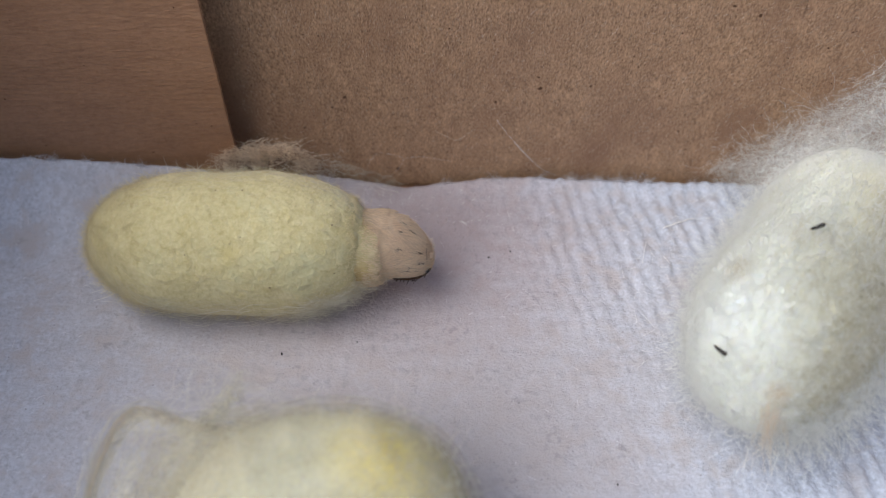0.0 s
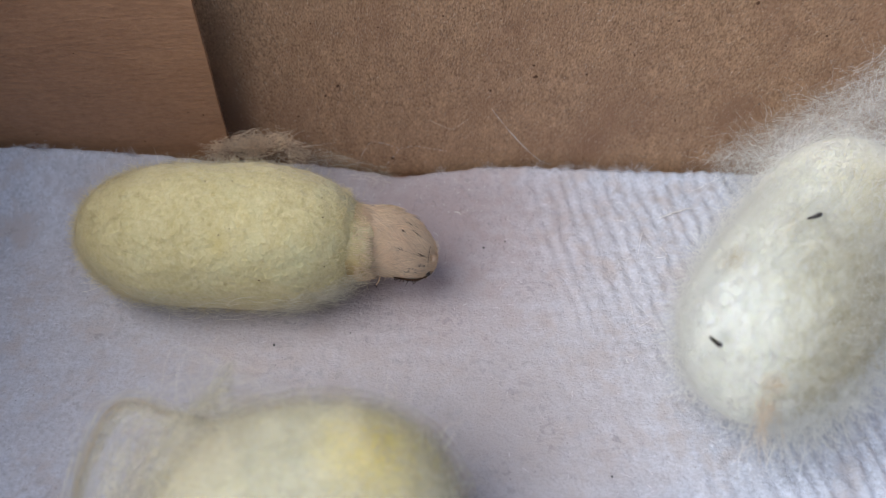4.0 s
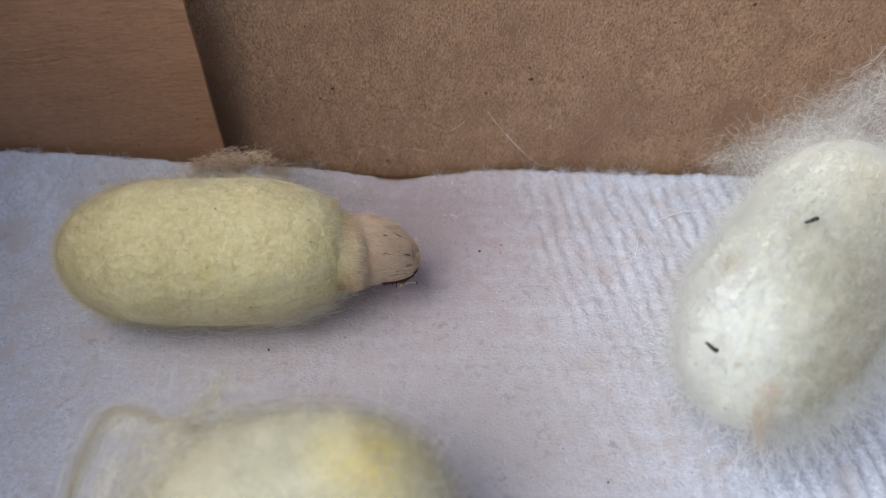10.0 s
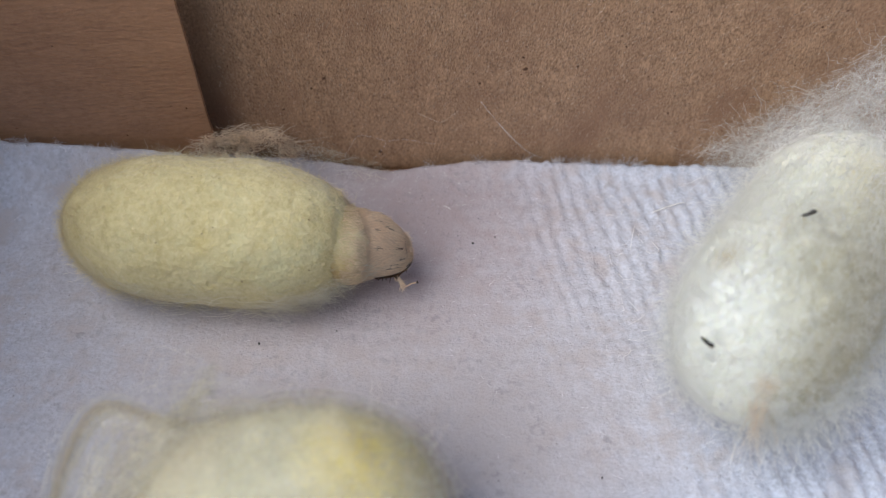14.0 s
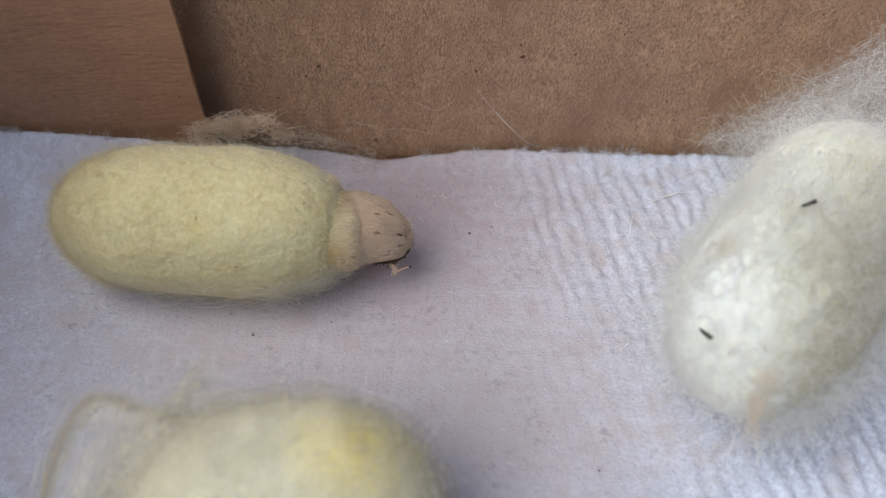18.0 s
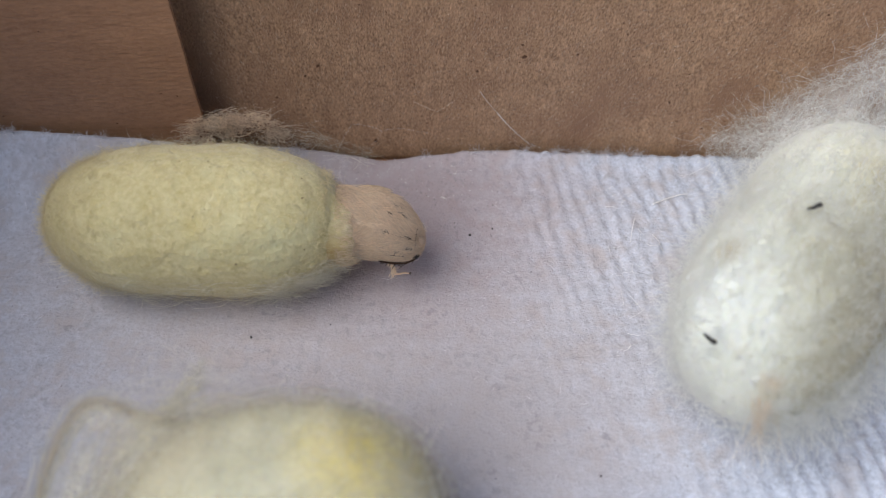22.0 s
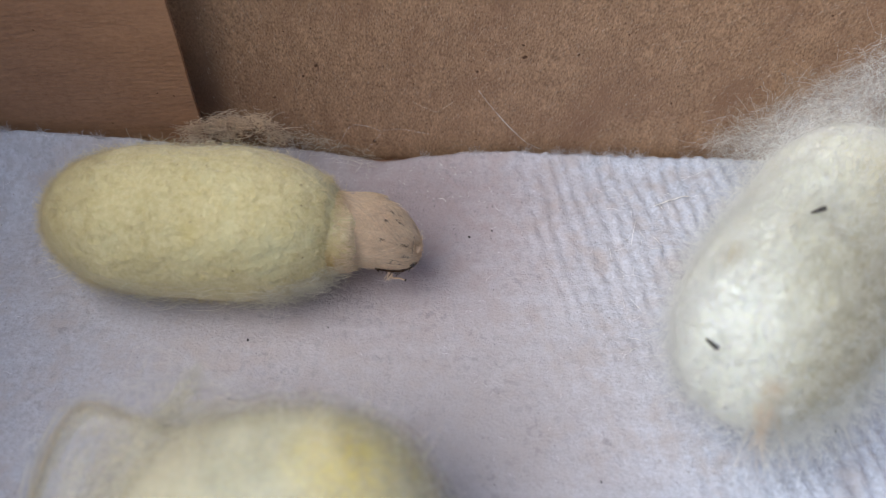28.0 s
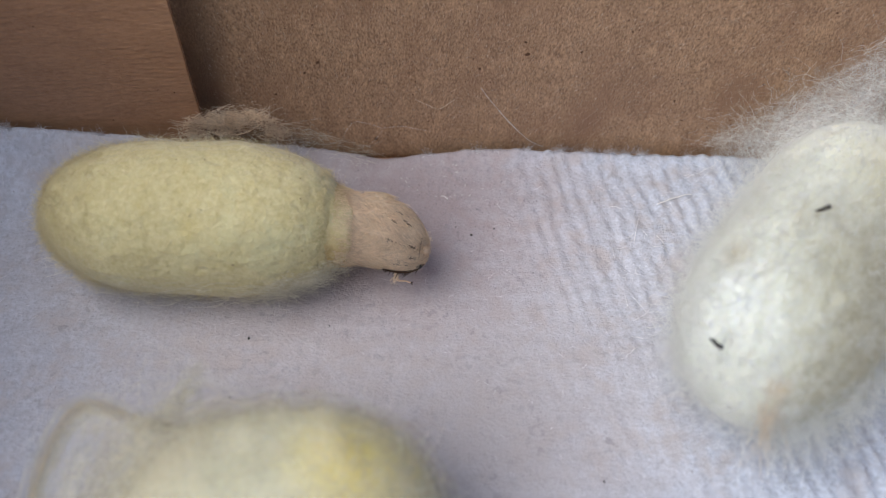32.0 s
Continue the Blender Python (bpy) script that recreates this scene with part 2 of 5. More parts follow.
def floss_layer(A, B, seed, lift, cover, mat, parent, label, left=0.0, floor=-9.9, nu=90, nv=110, **kw):
    """One layer of loose floss round a cocoon, lift mm off its skin."""
    U, V = np.meshgrid(np.sin(np.linspace(-1.555, 1.555, nu)), np.linspace(0, 2 * math.pi, nv, endpoint=False), indexing="ij")
    p, nrm = cocoon_point(U, V, A, B, seed, **kw)
    amt = 1 + left * np.clip(-U - 0.35, 0, 1)
    p = p + nrm * (lift * amt * (1 + 0.35 * vnoise(p, 2.4, seed + 9)))[..., None]
    p[..., 2] = np.maximum(p[..., 2], floor)
    c = cover * np.clip(1 + 0.5 * vnoise(p, 2.0, seed + 11), 0.2, 2) * np.clip((p[..., 2] - floor) / 2.0, 0, 1)
    ends = [list(range(nv)), list(range((nu - 1) * nv, nu * nv))[::-1]]
    return gauze_part("floss_layer", p.reshape(-1, 3), grid_faces(nu, nv, wrap=True).tolist() + ends, c, mat, parent, label)


CARDBOARD = material("cardboard", (0.215, 0.122, 0.068), (0.535, 0.337, 0.203), size=1.6, fine=0.26, rough=0.46, bump=0.22, bump_size=0.24, stretch=(1, 1, 0.6), mix=0.74, spec=0.5, tight=0.125, patch=(0.27, 0.15, 0.088), patch_size=11.0, patch_range=(0.48, 0.72), pits=(0.12, 0.062, 0.034), pit_size=0.55, pit_area=6.0, pit_range=(0.62, 0.70), pit_max=0.7)
CARDBOARD_FLAP = material("cardboard_flap", (0.26, 0.135, 0.075), (0.43, 0.242, 0.139), size=2.2, fine=0.4, rough=0.5, bump=0.2, bump_size=0.5, stretch=(0.35, 1, 1), spec=0.4, tight=0.22, mix=0.6)
CARD_FIBRE = material("card_fibre", (0.36, 0.23, 0.14), (0.74, 0.57, 0.42), rough=0.35, bump=0, island=0.5, spec=0.5)
CARD_BRIGHT = material("card_bright", (0.62, 0.48, 0.36), (0.82, 0.70, 0.58), rough=0.25, bump=0, island=0.3, spec=0.7)
CARD_SPECK = material("card_speck", (0.07, 0.035, 0.02), (0.16, 0.085, 0.05), rough=0.8, bump=0)
# PAPER spots: mauve-grey stains that also paint in shade round moth and cocoons.
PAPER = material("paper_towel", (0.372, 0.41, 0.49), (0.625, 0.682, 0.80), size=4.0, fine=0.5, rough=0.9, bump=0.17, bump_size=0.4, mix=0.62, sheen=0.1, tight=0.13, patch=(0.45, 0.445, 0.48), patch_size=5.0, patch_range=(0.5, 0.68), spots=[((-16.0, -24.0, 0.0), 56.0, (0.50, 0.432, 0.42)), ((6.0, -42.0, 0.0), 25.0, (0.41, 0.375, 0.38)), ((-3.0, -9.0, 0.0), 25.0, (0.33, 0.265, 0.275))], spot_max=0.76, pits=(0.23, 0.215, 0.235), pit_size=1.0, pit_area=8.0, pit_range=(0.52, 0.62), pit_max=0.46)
PAPER_FIBRE = material("paper_fibre", (0.74, 0.73, 0.76), (0.88, 0.87, 0.90), rough=0.5, bump=0, translucent=0.3)
PAPER_SPECK = material("paper_speck", (0.24, 0.22, 0.235), (0.38, 0.355, 0.37), rough=0.9, bump=0, island=0.3)
SILK_YELLOW = material("silk_yellow", (0.487, 0.42, 0.20), (0.664, 0.60, 0.353), size=2.2, fine=0.6, rough=0.9, bump=0.20, bump_size=0.5, mix=0.6, sheen=0.4, sss=0.15, sss_mm=0.4, patch=(0.58, 0.555, 0.33), patch_size=8.0, patch_range=(0.52, 0.72), spots=[((3.0, -6.5, 5.5), 1.8, (0.58, 0.50, 0.24))], pits=(0.39, 0.335, 0.155), pit_size=0.9, pit_area=5.0, pit_range=(0.55, 0.68), pit_max=0.45)
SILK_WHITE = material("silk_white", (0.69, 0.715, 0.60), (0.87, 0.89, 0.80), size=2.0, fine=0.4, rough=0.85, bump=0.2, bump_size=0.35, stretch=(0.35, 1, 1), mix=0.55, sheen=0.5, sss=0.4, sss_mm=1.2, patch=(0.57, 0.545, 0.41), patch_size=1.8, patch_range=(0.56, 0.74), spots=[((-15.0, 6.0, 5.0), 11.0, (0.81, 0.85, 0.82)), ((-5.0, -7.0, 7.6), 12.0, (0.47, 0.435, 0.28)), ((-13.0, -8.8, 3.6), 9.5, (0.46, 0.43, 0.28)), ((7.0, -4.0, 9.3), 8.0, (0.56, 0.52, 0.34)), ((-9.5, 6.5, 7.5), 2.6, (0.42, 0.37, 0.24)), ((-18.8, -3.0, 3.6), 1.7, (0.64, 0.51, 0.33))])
SILK_STAINED = material("silk_stained", (0.55, 0.545, 0.40), (0.71, 0.70, 0.54), size=4.0, fine=0.8, rough=0.85, bump=0.06, bump_size=0.6, mix=0.3, sheen=0.4, sss=0.3, spots=[((6.6, 1.5, 9.4), 7.0, (0.80, 0.65, 0.09)), ((11.0, 3.0, 6.0), 6.0, (0.56, 0.50, 0.22)), ((3.0, 8.0, 5.0), 3.2, (0.60, 0.50, 0.27)), ((-8.0, 4.0, 6.0), 7.0, (0.50, 0.46, 0.35))])
FLOSS = material("floss", (0.82, 0.79, 0.66), (0.94, 0.92, 0.83), rough=0.4, bump=0, island=0.2, translucent=0.5, spec=0.5)
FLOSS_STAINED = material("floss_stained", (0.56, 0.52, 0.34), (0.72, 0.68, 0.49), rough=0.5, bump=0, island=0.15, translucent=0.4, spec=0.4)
GAUZE_VEIL = gauze("gauze_veil", (0.78, 0.78, 0.78), (0.92, 0.92, 0.92), fibre=0.35)
GAUZE_CREAM = gauze("gauze_cream", (0.76, 0.72, 0.54), (0.88, 0.84, 0.67), fibre=0.6)
FLOSS_WHITE = material("floss_white", (0.91, 0.93, 0.90), (0.96, 0.97, 0.945), rough=0.45, bump=0, island=0.06, translucent=0.55, spec=0.4)
FLOSS_SHINE = material("floss_shine", (0.88, 0.88, 0.86), (0.95, 0.95, 0.94), rough=0.35, bump=0, island=0.1, translucent=0.15, spec=0.7)
FLOSS_TAN = material("floss_tan", (0.93, 0.79, 0.62), (1.0, 0.90, 0.76), rough=0.35, bump=0, island=0.25, translucent=0.6, spec=0.6)
FLOSS_YELLOW = material("floss_yellow", (0.68, 0.58, 0.32), (0.80, 0.71, 0.45), rough=0.6, bump=0, island=0.08, translucent=0.15)
SLEEVE = material("sleeve", (0.49, 0.425, 0.21), (0.60, 0.535, 0.31), size=3.0, fine=0.5, rough=0.8, bump=0.05, bump_size=0.4, stretch=(0.6, 1, 1), sss=0.3, sss_mm=0.8, sheen=0.3, spots=[((16.0, 3.0, 3.6), 5.0, (0.40, 0.255, 0.10)), ((16.2, -4.8, -0.5), 4.2, (0.49, 0.33, 0.13)), ((22.0, 0.0, 0.0), 6.4, (0.66, 0.52, 0.37))])

MOTH_SKIN = material("moth_skin", (0.55, 0.40, 0.28), (0.68, 0.52, 0.38), size=1.2, fine=0.2, rough=0.85, bump=0.03, bump_size=0.2)
MOTH_HAIR = material("moth_hair", (0.90, 0.735, 0.56), (0.99, 0.86, 0.69), rough=0.6, bump=0, island=0.28, sheen=0.3, translucent=0.5)
MOTH_PALE = material("moth_pale", (0.83, 0.67, 0.48), (0.94, 0.80, 0.61), rough=0.6, bump=0, island=0.15, sheen=0.2, translucent=0.4)
MOTH_FELT = material("moth_felt", (0.62, 0.48, 0.37), (0.86, 0.72, 0.58), size=0.9, fine=0.16, stretch=(0.25, 1, 1), rough=0.85, bump=0.10, bump_size=0.2, sss=0.2, sss_mm=0.4)
MOTH_TAN = material("moth_tan", (0.72, 0.52, 0.34), (0.88, 0.70, 0.50), rough=0.6, bump=0, island=0.3, sheen=0.2, translucent=0.3)
MOTH_BROWN = material("moth_brown", (0.27, 0.17, 0.105), (0.42, 0.285, 0.185), rough=0.7, bump=0, island=0.3)
MOTH_DARK = material("moth_dark", (0.022, 0.013, 0.008), (0.06, 0.035, 0.022), rough=0.8, bump=0, island=0.4, spec=0.05)
MOTH_EYE = material("moth_eye", (0.008, 0.007, 0.007), (0.014, 0.012, 0.011), rough=0.25, bump=0, spec=0.5)
FRASS = material("frass", (0.012, 0.012, 0.012), (0.05, 0.045, 0.04), size=0.5, fine=0.1, rough=0.7, bump=0.05, bump_size=0.15)
TABLE = material("table", (0.34, 0.31, 0.28), (0.42, 0.39, 0.36), size=40, fine=3, rough=0.6, bump=0.05, bump_size=1.0)


# ---- table and box ----
def slab(name, x0, x1, y0, y1, z0, z1, mat, parent, bevel=0.35, label=""):
    bm = bmesh.new()
    bmesh.ops.create_cube(bm, size=1.0)
    for v in bm.verts:
        v.co = Vector((x0 if v.co.x < 0 else x1, y0 if v.co.y < 0 else y1, z0 if v.co.z < 0 else z1))
    bmesh.ops.bevel(bm, geom=list(bm.edges), offset=bevel, segments=2, affect="EDGES")
    return part(name, mesh_from_bm(name, bm), mat, parent, label)


tb = bmesh.new()
bmesh.ops.create_grid(tb, x_segments=4, y_segments=4, size=900)
bmesh.ops.translate(tb, vec=(0, 0, -3.7), verts=tb.verts)
tagged(part("ground", mesh_from_bm("ground", tb), TABLE), "plain grey-beige table top under the box", "table top", kind="structure")

box = thing("cardboard_box", pose(0, 0, 0), "open brown corrugated cardboard box lined with a white paper towel", "box")
slab("bottom_panel", -87, 115, -190, 3, -3.6, -1.7, CARDBOARD_FLAP, box)


def wall_sheet(x0, x1, z0, z1, step):
    """The inner face of the back panel, faintly buckled, with a thickness behind it."""
    nx, nz = int((x1 - x0) / step) + 1, int((z1 - z0) / step) + 1
    X, Z = np.meshgrid(np.linspace(x0, x1, nx), np.linspace(z0, z1, nz), indexing="ij")
    Y = 0.10 * vnoise(np.stack([X, X * 0, Z], -1), 14, 3) + 0.03 * vnoise(np.stack([X, X * 0, Z], -1), 3.5, 4)
    Y = Y + 0.05 * np.sin(X * 2 * math.pi / 7.5)
    front = np.stack([X, Y, Z], -1).reshape(-1, 3)
    f1 = grid_faces(nx, nz)[:, ::-1]
    back = front.copy()
    back[:, 1] = 3.0
    f2 = grid_faces(nx, nz) + nx * nz
    rim = list(range(nz)) + [i * nz + nz - 1 for i in range(1, nx)] + [(nx - 1) * nz + j for j in range(nz - 2, -1, -1)] + [i * nz for i in range(nx - 2, 0, -1)]
    rim = np.array(rim)
    nxt = np.roll(rim, -1)
    f3 = np.stack([rim, nxt, nxt + nx * nz, rim + nx * nz], -1)
    return np.vstack([front, back]), np.vstack([f1, f2, f3])


back_wall = part("back_wall", mesh_of("back_wall", *wall_sheet(-87, 115, -1.7, 62, 1.0)), CARDBOARD, box, "rough brown corrugated cardboard panel with dark specks")
slab("side_panel", -87, -84, -190, 0, -0.7, 62, CARDBOARD_FLAP, box)
# Upright flap out of view, added to block light on the left.
slab("shade_flap", -87, -84.2, -188, -2, 62.4, 74, CARDBOARD_FLAP, box, label="unseen upright flap added above the side panel to shade the left")
slab("side_panel", 115, 118, -190, 3, -0.7, 62, CARDBOARD, box)
slab("front_panel", -87, 118, -193, -190, -0.7, 62, CARDBOARD, box)


def flap_mesh():
    """The overlapping flap: a bent sheet whose free edge stands a little off the wall."""
    nx, nz = 60, 50
    X, Z = np.meshgrid(np.linspace(-83.5, -29.95, nx), np.linspace(-0.6, 61, nz), indexing="ij")
    X = X + (X > -30.6) * (0.06 + 0.12 * vnoise(np.stack([X, X * 0, Z], -1), 4.0, 8) - 0.003 * Z)
    Y = -3.6 - 0.06 * np.clip(Z, 0, 60) + 0.06 * vnoise(np.stack([X, X * 0, Z], -1), 12, 9)
    fr = np.stack([X, Y, Z], -1).reshape(-1, 3)
    bk = fr.copy()
    bk[:, 1] += 0.6
    f1 = grid_faces(nx, nz)[:, ::-1]
    f2 = grid_faces(nx, nz) + nx * nz
    rim = np.array(list(range(nz)) + [i * nz + nz - 1 for i in range(1, nx)] + [(nx - 1) * nz + j for j in range(nz - 2, -1, -1)] + [i * nz for i in range(nx - 2, 0, -1)])
    nxt = np.roll(rim, -1)
    return np.vstack([fr, bk]), np.vstack([f1, f2, np.stack([rim, nxt, nxt + nx * nz, rim + nx * nz], -1)])


flap = part("flap", mesh_of("flap", *flap_mesh(), smooth=False), CARDBOARD_FLAP, box, "smooth brown cardboard flap overlapping the back panel")

# pale and dark fibres pressed into the cardboard face
nf = 5000
st = np.stack([rng.uniform(-29, 62, nf), np.full(nf, -0.12), rng.uniform(0.5, 36, nf)], -1)
ang = 1.5 - 0.017 * (st[:, 0] + 12) + rng.normal(0, 0.42, nf)
fd = np.stack([np.cos(ang), rng.normal(0, 0.02, nf), np.sin(ang)], -1)
fp = curly(st, fd, rng.uniform(0.3, 1.5, nf), 5, 0.08)
fp[..., 1] = np.clip(fp[..., 1], -0.19, -0.05)
part("fibre_relief", mesh_of("fibre_relief", *tubes(fp, rng.uniform(0.008, 0.022, nf))), CARD_FIBRE, back_wall, "short pale paper fibres", "stuff")


nfb = 3400
sb = np.stack([rng.uniform(-29, 62, nfb), np.full(nfb, -0.17), rng.uniform(0.5, 36, nfb)], -1)
ab = 1.45 - 0.017 * (sb[:, 0] + 12) + rng.normal(0, 0.42, nfb)
fb = curly(sb, np.stack([np.cos(ab), np.zeros(nfb), np.sin(ab)], -1), rng.uniform(0.12, 0.5, nfb), 4, 0.08)
fb[..., 1] = np.clip(fb[..., 1], -0.21, -0.12)
part("bright_fibre", mesh_of("bright_fibre", *tubes(fb, 0.012 + 0.026 * rng.random(nfb) ** 2)), CARD_BRIGHT, back_wall, "pale glossy fibres", "stuff")


def flake(name, w, h, t, seed, mat, parent, at, label=""):
    """A small irregular chip lying on a face; at is its pose in mm."""
    r = np.random.default_rng(seed)
    bm = bmesh.new()
    k = 8
    ring = []
    for i in range(k):
        a = 2 * math.pi * i / k
        s = 1 + r.uniform(-0.28, 0.28)
        ring.append((0.5 * w * s * math.cos(a), 0.5 * h * s * math.sin(a)))
    lo = [bm.verts.new((x, y, -0.02)) for x, y in ring]
    up = [bm.verts.new((x * 0.8, y * 0.8, t)) for x, y in ring]
    bm.faces.new(up)
    for i in range(k):
        j = (i + 1) % k
        bm.faces.new((lo[i], lo[j], up[j], up[i]))
    ob = part(name, mesh_from_bm(name, bm), mat, parent, label)
    ob.matrix_basis = Matrix.Translation(Vector(at[:3]) * MM) @ Euler([radians(a) for a in at[3:]]).to_matrix().to_4x4()
    return ob


WALL_SPECKS = [(9.56, 16.06, 0.6, 0.5), (9.23, 17.84, 0.35, 0.25), (3.96, 13.82, 0.3, 0.3), (-9.2, 1.95, 0.62, 0.5), (28.3, 9.1, 0.55, 0.25),
               (34.7, 27.0, 0.5, 0.4), (-15.6, 14.4, 0.5, 0.35), (-21.3, 9.3, 0.35, 0.3), (15.9, 16.5, 0.3, 0.25), (31.4, 28.3, 0.5, 0.25),
               (-17.3, 12.8, 0.3, 0.4), (21.5, 19.5, 0.25, 0.2), (44.0, 22.5, 0.3, 0.3), (26.0, 24.5, 0.3, 0.2), (-2.0, 25.0, 0.3, 0.2), (38.5, 12.0, 0.3, 0.25)]
for i, (x, z, w, h) in enumerate(WALL_SPECKS):
    flake("speck", w, h, 0.06, 40 + i, CARD_SPECK, back_wall, (x, -0.14, z, 90, 20 * i, 0))
more = 140
for nm, xr, zr, yy, par, cnt in (("fine_specks", (-28, 62), (1, 36), -0.16, back_wall, more), ("fine_specks", (-75, -32), (8, 36), -5.2, flap, 10)):
    c = np.stack([rng.uniform(*xr, cnt), np.full(cnt, yy), rng.uniform(*zr, cnt)], -1)
    d = unit(np.stack([rng.normal(size=cnt), np.zeros(cnt), rng.normal(size=cnt)], -1))
    if par is flap:
        c[:, 1] = -3.66 - 0.06 * c[:, 2]
    pth = c[:, None, :] + d[:, None, :] * np.linspace(-0.5, 0.5, 3)[None, :, None] * rng.uniform(0.08, 0.3, (cnt, 1, 1))
    part(nm, mesh_of(nm, *tubes(pth, rng.uniform(0.03, 0.09, cnt), sides=5)), CARD_SPECK, par, "tiny dark flecks", "stuff")

# ---- paper towel on the box floor ----
EDGE_X = [-125, -62, -47, -39.6, -31.3, -29, -17.5, -13.6, -8.1, -3.3, 2.3, 10.9, 21.9, 29.8, 40.1, 115]
EDGE_Z = [8.6, 8.5, 7.35, 6.7, 5.85, 2.7, 1.0, 0.15, -0.55, 0.05, 0.95, 1.5, 1.1, 0.75, 0.55, 0.55]
EDGE_Y = [-5.2, -5.2, -5.2, -5.2, -5.2, -1.6, -1.0, -1.05, -1.25, -1.05, -1.0, -1.0, -1.0, -1.1, -1.3, -1.3]


def paper_height(x, y):
    """Height of the paper's upper face at x, y."""
    p = np.stack([x, y, np.zeros_like(x)], -1)
    ze, ye = np.interp(x, EDGE_X, EDGE_Z), np.interp(x, EDGE_X, EDGE_Y)
    run = 2.5 + 1.1 * ze
    s = np.clip((y - (ye - run)) / run, 0, 1)
    z = ze * s ** 2
    warp = 0.5 * vnoise(p, 6, 21) + 0.36 * vnoise(p, 2.0, 22)
    rows = np.sin(2 * math.pi * (x + 0.20 * y + 1.0 * warp) / 2.05) * (0.65 + 0.35 * np.sin(2 * math.pi * (y + 1.3 * np.floor((x + 0.20 * y) / 2.05)) / 3.1 + vnoise(p, 3, 23)))
    right = np.clip((x - 6) / 7, 0, 1) * np.clip((y + 36 + 0.5 * (x - 20)) / 16, 0.25, 1)
    front = np.clip((x - 20) / 10, 0, 1) * np.clip((-44 - y + 0.35 * (x - 30)) / 5, 0, 1)
    z = z + rows * np.clip(0.165 + 0.13 * vnoise(p, 2.4, 27), 0.0, 0.30) * np.clip(right + front * 1.5, 0, 1.5)
    z = z + 0.02 * np.sin(2 * math.pi * x / 1.25 + warp) * np.clip((8 - x) / 8, 0, 1) + 0.02 * np.sin(2 * math.pi * y / 2.4)
    z = z + 0.10 * vnoise(p, 9, 24) + 0.035 * vnoise(p, 1.1, 25) + 0.035 * vnoise(p, 0.55, 26)
    return z


PAPER_X = np.concatenate([np.arange(-83, -72, 1.0), np.arange(-72, 62, 0.36), np.arange(62, 114, 2.6)])
PAPER_V = np.concatenate([np.linspace(0, 56, 150), np.linspace(57.5, 150, 34)])


def paper_mesh():
    X, V = np.meshgrid(PAPER_X, PAPER_V, indexing="ij")
    ye = np.interp(X, EDGE_X, EDGE_Y) + 0.10 * vnoise(np.stack([X, X * 0, X * 0], -1), 0.7, 31) + 0.18 * vnoise(np.stack([X, X * 0, X * 0], -1), 3.0, 32)
    Y = ye - V
    Z = paper_height(X, Y)
    top = np.stack([X, Y, Z], -1).reshape(-1, 3)
    n = top.shape[0]
    nx, nv = X.shape
    under = top.copy()
    under[:, 2] -= 0.22
    rim = np.array(list(range(nv)) + [i * nv + nv - 1 for i in range(1, nx)] + [(nx - 1) * nv + j for j in range(nv - 2, -1, -1)] + [i * nv for i in range(nx - 2, 0, -1)])
    nxt = np.roll(rim, -1)
    return np.vstack([top, under]), np.vstack([grid_faces(nx, nv)[:, ::-1], grid_faces(nx, nv) + n, np.stack([rim, nxt, nxt + n, rim + n], -1)])


towel = thing("paper_towel", pose(0, 0, 0), "white embossed paper towel with a torn edge lining the box", "paper towel")
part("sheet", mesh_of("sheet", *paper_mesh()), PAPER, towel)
nfz = 1100
ex = rng.uniform(-68, 45, nfz)
ey = np.interp(ex, EDGE_X, EDGE_Y)
es = np.stack([ex, ey - 0.1, np.interp(ex, EDGE_X, EDGE_Z) - 0.1], -1)
clump = np.clip(vnoise(np.stack([ex, ex * 0, ex * 0], -1), 1.6, 41) * 1.5 - 0.35, 0.05, 1) * (1 + 1.2 * np.clip(vnoise(np.stack([ex, ex * 0, ex * 0], -1), 5.0, 43) * 2, 0, 1))
fz = curly(es, np.stack([rng.normal(0, 0.8, nfz), rng.normal(0, 0.25, nfz), np.full(nfz, 0.9)], -1), 1.1 * clump, 6, 0.7)
fz[..., 1] = np.minimum(fz[..., 1], np.where(ex < -30, -4.95, -0.25)[:, None])
part("edge_fuzz", mesh_of("edge_fuzz", *tubes(fz, 0.02)), PAPER_FIBRE, towel, "loose paper fibres along the torn edge", "stuff")
cx_ = np.repeat([-54.0, -43.0, -2.6, 4.2, 10.6, 14.5, 18.2, 21.6, 25.6, 31.7], 45) + rng.normal(0, 0.3, 450)
cs = np.stack([cx_, np.interp(cx_, EDGE_X, EDGE_Y) - 0.15, np.interp(cx_, EDGE_X, EDGE_Z) - 0.1], -1)
cf = curly(cs, np.stack([rng.normal(0, 0.9, 450), rng.normal(0.1, 0.3, 450), np.full(450, 0.8)], -1), rng.uniform(0.5, 1.9, 450), 7, 0.8)
cf[..., 1] = np.minimum(cf[..., 1], np.where(cx_ < -30, -4.95, -0.25)[:, None])
part("fibre_clump", mesh_of("fibre_clump", *tubes(cf, rng.uniform(0.006, 0.013, 450))), PAPER_FIBRE, towel, "small tufts of torn paper fibre", "stuff")
nfl = 450
fx, fy = rng.uniform(-66, 50, nfl), rng.uniform(-55, -3, nfl)
fl = curly(np.stack([fx, fy, fx * 0], -1), np.stack([rng.normal(size=nfl), rng.normal(size=nfl), np.zeros(nfl)], -1), rng.uniform(0.4, 1.6, nfl), 5, 0.5)
fl[..., 2] = paper_height(fl[..., 0], fl[..., 1]) + 0.005 + 0.02 * rng.random((nfl, 1))
